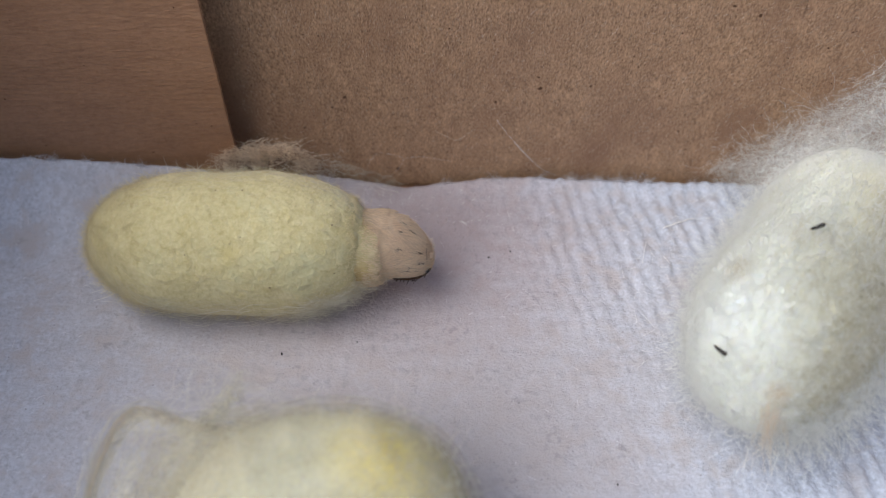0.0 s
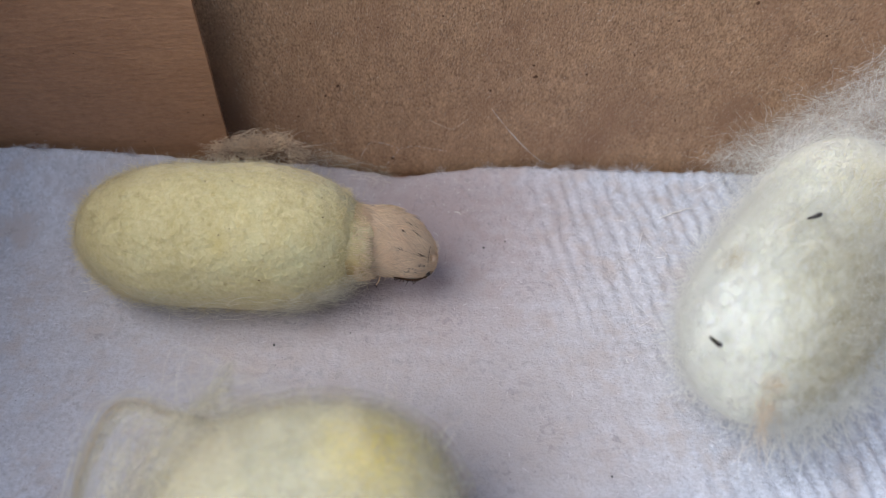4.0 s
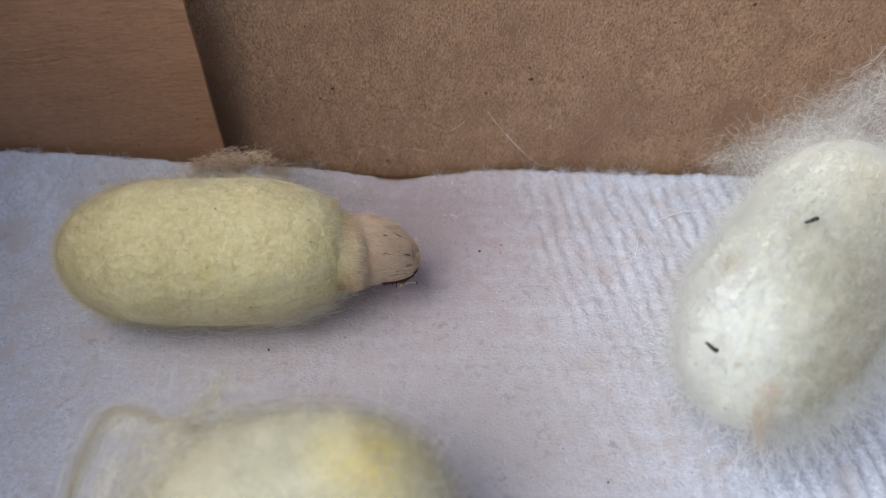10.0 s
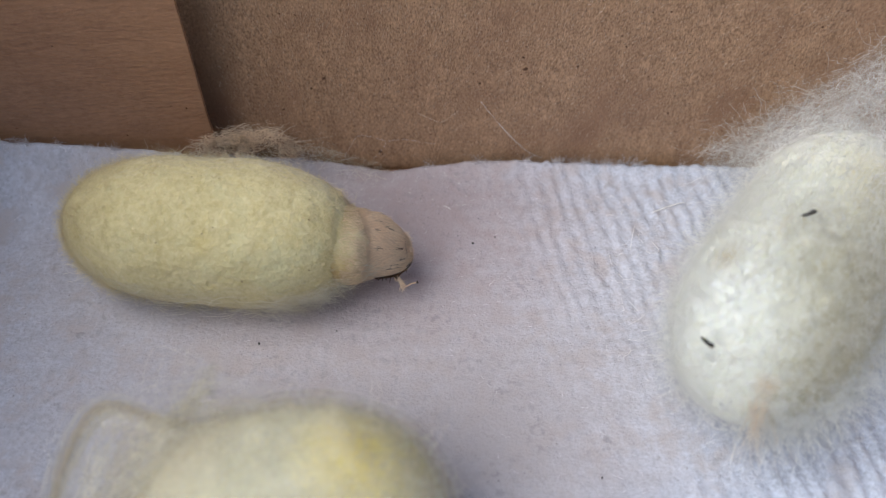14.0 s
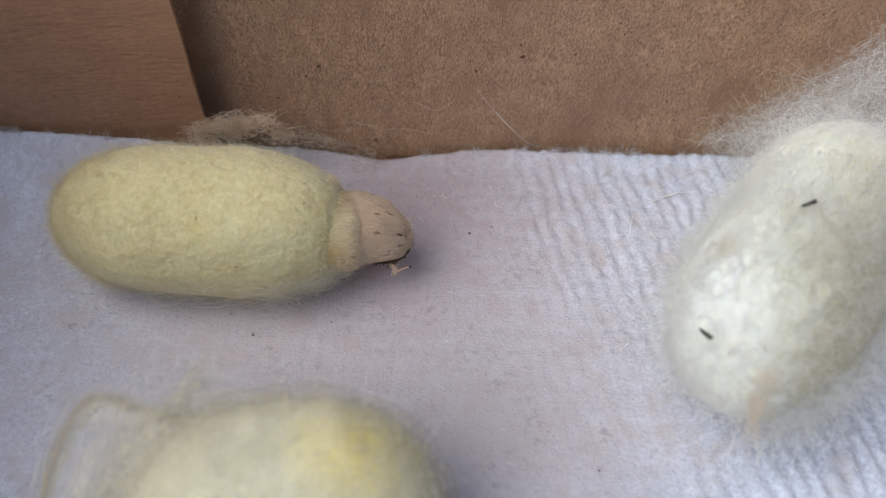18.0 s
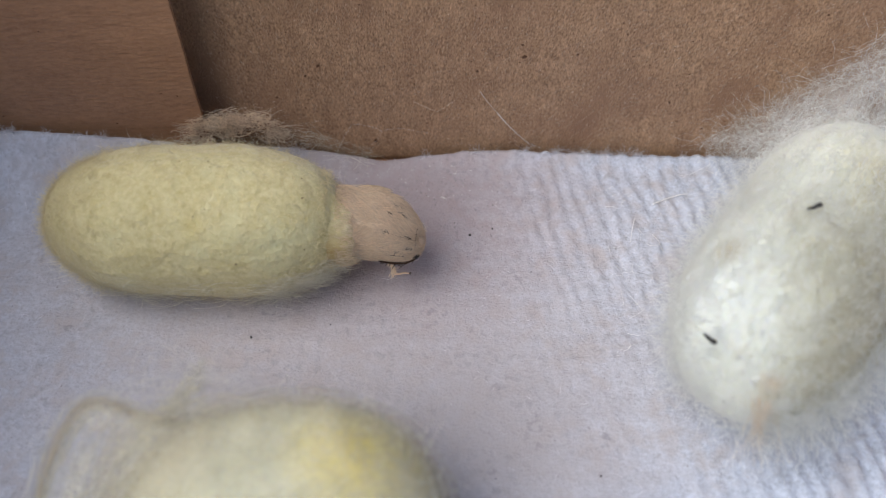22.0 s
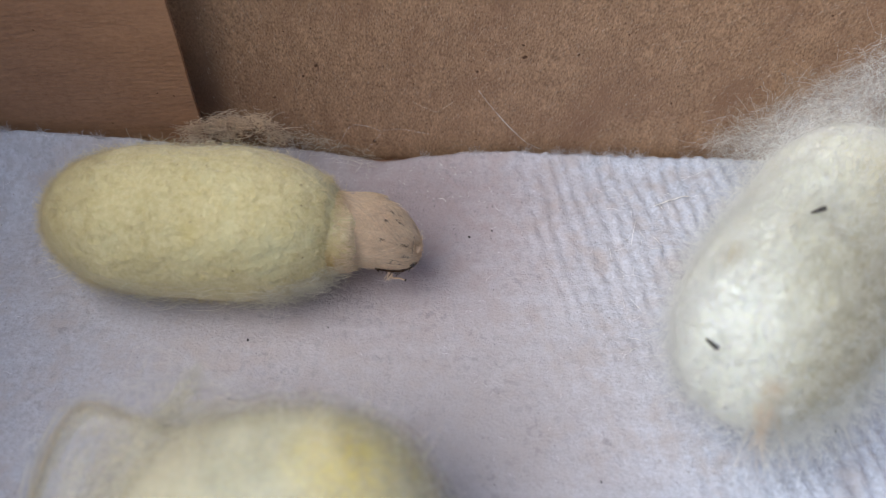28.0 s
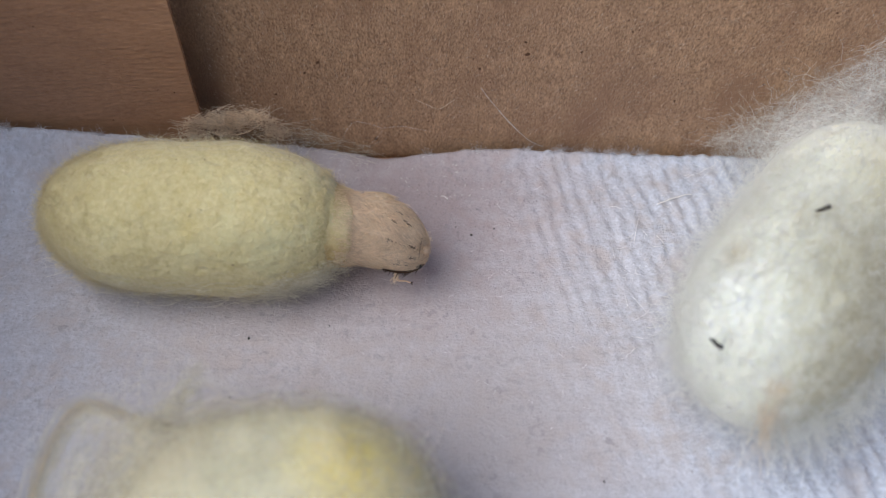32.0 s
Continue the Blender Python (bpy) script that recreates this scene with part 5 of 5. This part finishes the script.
def motions():
    walk(cocoon, [
    (0, pose(-0.02879, -0.02067, 0.00870, -0.173, 0.000, 0.236)),
    (0.5, pose(-0.02892, -0.02107, 0.00870, 0.929, 0.000, 0.765)),
    (1, pose(-0.02886, -0.02116, 0.00870, 1.761, 0.000, 0.387)),
    (1.5, pose(-0.02889, -0.02116, 0.00870, 0.544, 0.000, -0.165)),
    (2, pose(-0.02886, -0.02109, 0.00870, 1.241, 0.000, -0.467)),
    (2.5, pose(-0.02892, -0.02130, 0.00870, -0.343, 0.000, -0.221)),
    (3, pose(-0.02893, -0.02139, 0.00870, -0.311, 0.000, -0.035)),
    (3.5, pose(-0.02891, -0.02122, 0.00870, -1.025, 0.000, -0.159)),
    (5.5, pose(-0.02874, -0.02086, 0.00870, -1.175, 0.000, -1.025)),
    (6, pose(-0.02877, -0.02094, 0.00870, -1.292, 0.000, -0.711)),
    (6.5, pose(-0.02876, -0.02062, 0.00870, 0.316, 0.000, -1.157)),
    (7, pose(-0.02875, -0.02084, 0.00870, -0.665, 0.000, -0.694)),
    (7.5, pose(-0.02874, -0.02091, 0.00870, -1.836, 0.000, -0.583)),
    (8, pose(-0.02865, -0.02096, 0.00870, -2.640, 0.000, -0.505)),
    (8.5, pose(-0.02884, -0.02142, 0.00870, -0.752, 0.000, 0.229)),
    (9, pose(-0.02882, -0.02108, 0.00870, 1.235, 0.000, -0.385)),
    (9.5, pose(-0.02908, -0.02189, 0.00870, 5.097, 0.000, 1.274)),
    (10, pose(-0.02948, -0.02290, 0.00870, 10.028, 0.000, 2.300)),
    (10.5, pose(-0.02953, -0.02290, 0.00870, 12.403, 0.000, 2.300)),
    (11, pose(-0.02968, -0.02280, 0.00870, 13.697, 0.000, 2.300)),
    (11.5, pose(-0.02895, -0.02145, 0.00870, 4.000, 0.000, -1.200)),
    (12, pose(-0.02883, -0.02135, 0.00870, 1.635, 0.000, -1.678)),
    (12.5, pose(-0.02879, -0.02126, 0.00870, 1.479, 0.000, -2.330)),
    (13, pose(-0.02869, -0.02138, 0.00870, 0.991, 0.000, -2.875)),
    (13.5, pose(-0.02838, -0.02101, 0.00870, -3.514, 0.000, -3.827)),
    (14, pose(-0.02838, -0.02075, 0.00870, 0.026, 0.000, -4.299)),
    (14.5, pose(-0.02862, -0.02131, 0.00870, -2.154, 0.000, -2.946)),
    (16.5, pose(-0.02866, -0.02067, 0.00870, -1.735, 0.000, -1.788)),
    (17, pose(-0.02856, -0.02055, 0.00870, -2.445, 0.000, -2.288)),
    (17.5, pose(-0.02846, -0.02072, 0.00870, -2.479, 0.000, -2.224)),
    (18, pose(-0.02847, -0.02072, 0.00870, -3.132, 0.000, -2.551)),
    (18.5, pose(-0.02858, -0.02075, 0.00870, -1.763, 0.000, -2.100)),
    (19, pose(-0.02901, -0.02091, 0.00870, -6.636, 0.000, 0.497)),
    (19.5, pose(-0.02884, -0.02041, 0.00870, -2.243, 0.000, 0.197)),
    (20, pose(-0.02891, -0.02024, 0.00870, -3.820, 0.000, 0.847)),
    (20.5, pose(-0.02919, -0.02029, 0.00870, -3.685, 0.000, 1.130)),
    (21, pose(-0.02904, -0.02001, 0.00870, -1.356, 0.000, 0.567)),
    (21.5, pose(-0.02892, -0.02024, 0.00870, -2.453, 0.000, 0.178)),
    (22, pose(-0.02879, -0.02060, 0.00870, -4.030, 0.000, 0.326)),
    (22.5, pose(-0.02860, -0.02034, 0.00870, -2.717, 0.000, -0.635)),
    (23, pose(-0.02859, -0.02040, 0.00870, -0.239, 0.000, -0.719)),
    (23.5, pose(-0.02857, -0.02038, 0.00870, -0.403, 0.000, -0.842)),
    (24, pose(-0.02865, -0.02049, 0.00870, -2.040, 0.000, -0.292)),
    (24.5, pose(-0.02885, -0.02042, 0.00870, -1.907, 0.000, -0.281)),
    (25, pose(-0.02875, -0.02054, 0.00870, -1.481, 0.000, -0.544)),
    (25.5, pose(-0.02871, -0.02068, 0.00870, -3.090, 0.000, -0.959)),
    (27.5, pose(-0.02869, -0.02063, 0.00870, -2.712, 0.000, -1.171)),
    (28, pose(-0.02847, -0.02061, 0.00870, -1.706, 0.000, -1.633)),
    (28.5, pose(-0.02852, -0.02079, 0.00870, -2.821, 0.000, -1.486)),
    (29, pose(-0.02848, -0.02053, 0.00870, -1.249, 0.000, -1.835)),
    (29.5, pose(-0.02870, -0.02084, 0.00870, -3.208, 0.000, -0.709)),
    (30, pose(-0.02861, -0.02060, 0.00870, 1.120, 0.000, -1.889)),
    (30.5, pose(-0.02862, -0.02036, 0.00870, -0.756, 0.000, -1.409)),
    (31, pose(-0.02857, -0.02056, 0.00870, -1.293, 0.000, -1.824)),
    (31.5, pose(-0.02893, -0.02034, 0.00870, -3.085, 0.000, -0.491)),
    (32, pose(-0.02880, -0.02039, 0.00870, -2.855, 0.000, -0.530)),
    ])
    walk(moth, [
    (0, pose(-0.01059, -0.02093, 0.00918, 42.000, 0.000, 5.950)),
    (0.5, pose(-0.01065, -0.02145, 0.00871, 42.000, 0.000, 6.587)),
    (1, pose(-0.01012, -0.02181, 0.00838, 42.000, 0.000, 4.765)),
    (1.5, pose(-0.00974, -0.02185, 0.00835, 42.000, 0.000, 1.497)),
    (2, pose(-0.00942, -0.02179, 0.00840, 42.000, 0.000, -0.659)),
    (2.5, pose(-0.00930, -0.02170, 0.00848, 42.000, 0.000, -1.820)),
    (3, pose(-0.00921, -0.02165, 0.00853, 42.000, 0.000, -2.618)),
    (3.5, pose(-0.00925, -0.02151, 0.00865, 42.000, 0.000, -3.337)),
    (5.5, pose(-0.00920, -0.02138, 0.00877, 42.000, 0.000, -3.617)),
    (6, pose(-0.00919, -0.02141, 0.00875, 42.000, 0.000, -3.837)),
    (6.5, pose(-0.00921, -0.02134, 0.00881, 42.000, 0.000, -4.574)),
    (7, pose(-0.00914, -0.02134, 0.00881, 42.000, 0.000, -5.000)),
    (7.5, pose(-0.00928, -0.02137, 0.00879, 42.000, 0.000, -4.017)),
    (8, pose(-0.00998, -0.02123, 0.00891, 42.000, 0.000, 0.758)),
    (8.5, pose(-0.01110, -0.02162, 0.00845, 42.000, 0.000, 8.142)),
    (9, pose(-0.01136, -0.02150, 0.00859, 42.000, 0.000, 12.806)),
    (9.5, pose(-0.01101, -0.02151, 0.00858, 42.000, 0.000, 14.230)),
    (10, pose(-0.01099, -0.02199, 0.00817, 42.000, 0.000, 14.286)),
    (10.5, pose(-0.01111, -0.02215, 0.00805, 42.000, 0.000, 12.401)),
    (11, pose(-0.01200, -0.02253, 0.00772, 42.000, 0.000, 9.453)),
    (11.5, pose(-0.01227, -0.02212, 0.00809, 42.000, 0.000, 10.091)),
    (12, pose(-0.01208, -0.02186, 0.00832, 42.000, 0.000, 13.006)),
    (12.5, pose(-0.01166, -0.02204, 0.00817, 42.000, 0.000, 13.272)),
    (13, pose(-0.01159, -0.02218, 0.00804, 42.000, 0.000, 13.920)),
    (13.5, pose(-0.01138, -0.02211, 0.00810, 42.000, 0.000, 16.292)),
    (14, pose(-0.01092, -0.02224, 0.00799, 42.000, 0.000, 16.581)),
    (14.5, pose(-0.01041, -0.02229, 0.00794, 42.000, 0.000, 13.194)),
    (16.5, pose(-0.00987, -0.02159, 0.00854, 42.000, 0.000, 9.337)),
    (17, pose(-0.01021, -0.02150, 0.00861, 42.000, 0.000, 9.071)),
    (17.5, pose(-0.01035, -0.02151, 0.00859, 42.000, 0.000, 10.842)),
    (18, pose(-0.01045, -0.02161, 0.00849, 42.000, 0.000, 12.304)),
    (18.5, pose(-0.01041, -0.02185, 0.00823, 42.000, 0.000, 9.969)),
    (19, pose(-0.00981, -0.02138, 0.00877, 42.000, 0.000, 3.897)),
    (19.5, pose(-0.00926, -0.02128, 0.00886, 42.000, 0.000, 1.032)),
    (20, pose(-0.00896, -0.02091, 0.00920, 42.000, 0.000, 0.405)),
    (20.5, pose(-0.00894, -0.02087, 0.00923, 42.000, 0.000, -1.747)),
    (21, pose(-0.00875, -0.02072, 0.00937, 42.000, 0.000, -3.913)),
    (21.5, pose(-0.00871, -0.02077, 0.00932, 42.000, 0.000, -4.385)),
    (22, pose(-0.00883, -0.02093, 0.00918, 42.000, 0.000, -2.998)),
    (22.5, pose(-0.00929, -0.02090, 0.00921, 42.000, 0.000, 0.073)),
    (23, pose(-0.00973, -0.02110, 0.00903, 42.000, 0.000, 4.147)),
    (23.5, pose(-0.00951, -0.02112, 0.00901, 42.000, 0.000, 6.079)),
    (24, pose(-0.00914, -0.02117, 0.00896, 42.000, 0.000, 3.728)),
    (24.5, pose(-0.00913, -0.02143, 0.00872, 42.000, 0.000, 0.299)),
    (25, pose(-0.00894, -0.02176, 0.00843, 42.000, 0.000, -1.811)),
    (25.5, pose(-0.00869, -0.02173, 0.00846, 42.000, 0.000, -3.872)),
    (27.5, pose(-0.00866, -0.02150, 0.00867, 42.000, 0.000, -4.640)),
    (28, pose(-0.00902, -0.02137, 0.00878, 42.000, 0.000, -3.126)),
    (28.5, pose(-0.00934, -0.02144, 0.00872, 42.000, 0.000, -0.177)),
    (29, pose(-0.00927, -0.02152, 0.00864, 42.000, 0.000, 3.152)),
    (29.5, pose(-0.00963, -0.02166, 0.00852, 42.000, 0.000, 3.465)),
    (30, pose(-0.00904, -0.02222, 0.00801, 42.000, 0.000, -0.445)),
    (30.5, pose(-0.00850, -0.02176, 0.00843, 42.000, 0.000, -4.067)),
    (31, pose(-0.00828, -0.02194, 0.00827, 42.000, 0.000, -5.000)),
    (31.5, pose(-0.00830, -0.02153, 0.00864, 42.000, 0.000, -5.000)),
    (32, pose(-0.00834, -0.02152, 0.00864, 42.000, 0.000, -5.000)),
    ])
    walk(tuft, [
    (0, pose(0.00000, 0.00000, 0.00000, 0.000, 0.000, 0.000)),
    (0.5, pose(-0.00055, -0.00019, -0.00009, 0.000, 0.000, 0.000)),
    (1, pose(-0.00040, -0.00028, -0.00014, 0.000, 0.000, 0.000)),
    (1.5, pose(-0.00028, -0.00023, -0.00011, 0.000, 0.000, 0.000)),
    (2, pose(-0.00014, -0.00019, -0.00010, 0.000, 0.000, 0.000)),
    (2.5, pose(-0.00020, -0.00022, -0.00011, 0.000, 0.000, 0.000)),
    (3, pose(-0.00011, -0.00033, -0.00017, 0.000, 0.000, 0.000)),
    (3.5, pose(-0.00017, -0.00025, -0.00012, 0.000, 0.000, 0.000)),
    (5.5, pose(0.00005, -0.00006, -0.00003, 0.000, 0.000, 0.000)),
    (6, pose(0.00004, -0.00005, -0.00002, 0.000, 0.000, 0.000)),
    (6.5, pose(0.00002, -0.00002, -0.00001, 0.000, 0.000, 0.000)),
    (7, pose(0.00008, -0.00008, -0.00004, 0.000, 0.000, 0.000)),
    (7.5, pose(0.00008, -0.00004, -0.00002, 0.000, 0.000, 0.000)),
    (8, pose(0.00011, -0.00003, -0.00002, 0.000, 0.000, 0.000)),
    (8.5, pose(-0.00064, -0.00026, -0.00013, 0.000, 0.000, 0.000)),
    (9, pose(-0.00055, -0.00035, -0.00018, 0.000, 0.000, 0.000)),
    (9.5, pose(-0.00126, -0.00084, -0.00042, 0.000, 0.000, 0.000)),
    (10, pose(-0.00207, -0.00192, -0.00096, 0.000, 0.000, 0.000)),
    (10.5, pose(-0.00221, -0.00205, -0.00102, 0.000, 0.000, 0.000)),
    (11, pose(-0.00233, -0.00208, -0.00104, 0.000, 0.000, 0.000)),
    (11.5, pose(-0.00056, -0.00081, -0.00041, 0.000, 0.000, 0.000)),
    (12, pose(-0.00023, -0.00057, -0.00028, 0.000, 0.000, 0.000)),
    (12.5, pose(-0.00017, -0.00053, -0.00026, 0.000, 0.000, 0.000)),
    (13, pose(-0.00002, -0.00062, -0.00031, 0.000, 0.000, 0.000)),
    (13.5, pose(0.00071, -0.00019, -0.00010, 0.000, 0.000, 0.000)),
    (14, pose(0.00055, -0.00033, -0.00017, 0.000, 0.000, 0.000)),
    (14.5, pose(0.00021, -0.00042, -0.00021, 0.000, 0.000, 0.000)),
    (16.5, pose(0.00012, 0.00001, 0.00000, 0.000, 0.000, 0.000)),
    (17, pose(0.00030, 0.00004, 0.00002, 0.000, 0.000, 0.000)),
    (17.5, pose(0.00037, -0.00007, -0.00003, 0.000, 0.000, 0.000)),
    (18, pose(0.00033, -0.00003, -0.00001, 0.000, 0.000, 0.000)),
    (18.5, pose(0.00022, -0.00008, -0.00004, 0.000, 0.000, 0.000)),
    (19, pose(-0.00026, 0.00023, 0.00011, 0.000, 0.000, 0.000)),
    (19.5, pose(-0.00023, 0.00011, 0.00005, 0.000, 0.000, 0.000)),
    (20, pose(-0.00027, 0.00042, 0.00021, 0.000, 0.000, 0.000)),
    (20.5, pose(-0.00052, 0.00035, 0.00018, 0.000, 0.000, 0.000)),
    (21, pose(-0.00037, 0.00035, 0.00018, 0.000, 0.000, 0.000)),
    (21.5, pose(-0.00035, 0.00027, 0.00013, 0.000, 0.000, 0.000)),
    (22, pose(-0.00013, 0.00019, 0.00010, 0.000, 0.000, 0.000)),
    (22.5, pose(0.00011, 0.00018, 0.00009, 0.000, 0.000, 0.000)),
    (23, pose(0.00006, -0.00001, -0.00000, 0.000, 0.000, 0.000)),
    (23.5, pose(0.00011, 0.00001, 0.00000, 0.000, 0.000, 0.000)),
    (24, pose(-0.00000, 0.00011, 0.00006, 0.000, 0.000, 0.000)),
    (24.5, pose(-0.00017, 0.00013, 0.00006, 0.000, 0.000, 0.000)),
    (25, pose(-0.00006, -0.00001, -0.00000, 0.000, 0.000, 0.000)),
    (25.5, pose(0.00005, 0.00001, 0.00001, 0.000, 0.000, 0.000)),
    (27.5, pose(0.00007, -0.00005, -0.00002, 0.000, 0.000, 0.000)),
    (28, pose(0.00022, -0.00004, -0.00002, 0.000, 0.000, 0.000)),
    (28.5, pose(0.00019, -0.00012, -0.00006, 0.000, 0.000, 0.000)),
    (29, pose(0.00022, -0.00010, -0.00005, 0.000, 0.000, 0.000)),
    (29.5, pose(-0.00003, -0.00008, -0.00004, 0.000, 0.000, 0.000)),
    (30, pose(-0.00009, -0.00024, -0.00012, 0.000, 0.000, 0.000)),
    (30.5, pose(0.00007, 0.00001, 0.00000, 0.000, 0.000, 0.000)),
    (31, pose(0.00008, -0.00007, -0.00003, 0.000, 0.000, 0.000)),
    (31.5, pose(-0.00013, 0.00020, 0.00010, 0.000, 0.000, 0.000)),
    (32, pose(-0.00013, 0.00015, 0.00008, 0.000, 0.000, 0.000)),
    ])
    # the foreleg, in the moth's space: drawn in, groping, stretched forward
    leg_rows = [(0, 3.2, -2.2, -170), (1.5, 3.2, -2.4, -160), (2, 2.6, -3.8, -120), (8, 2.4, -3.8, -110), (8.7, 3.6, -3.4, -50), (9.5, 4.0, -3.0, -20), (10.5, 4.0, -2.8, 0),
                (11, 4.4, -4.0, 10), (12, 4.2, -4.3, 0), (13, 4.2, -4.4, 4), (14.5, 4.2, -4.3, 4), (17, 3.6, -4.2, 4), (19, 3.3, -3.9, 8), (20, 2.8, -4.0, 2), (24, 2.8, -4.0, 4), (24.7, 3.2, -2.8, -20),
                (25.5, 3.2, -2.2, -40), (27.5, 3.0, -3.3, -15), (28.3, 3.2, -3.3, -10), (28.8, 3.4, -2.6, -10), (29.5, 3.4, -2.0, -20), (30.5, 3.2, -2.4, -20), (31, 3.0, -3.2, -10), (32, 3.0, -3.5, -10)]
    walk(leg, [(t, pose(x * MM, y * MM, -0.6 * MM, 0, 0, a)) for t, x, y, a in leg_rows])


motions()
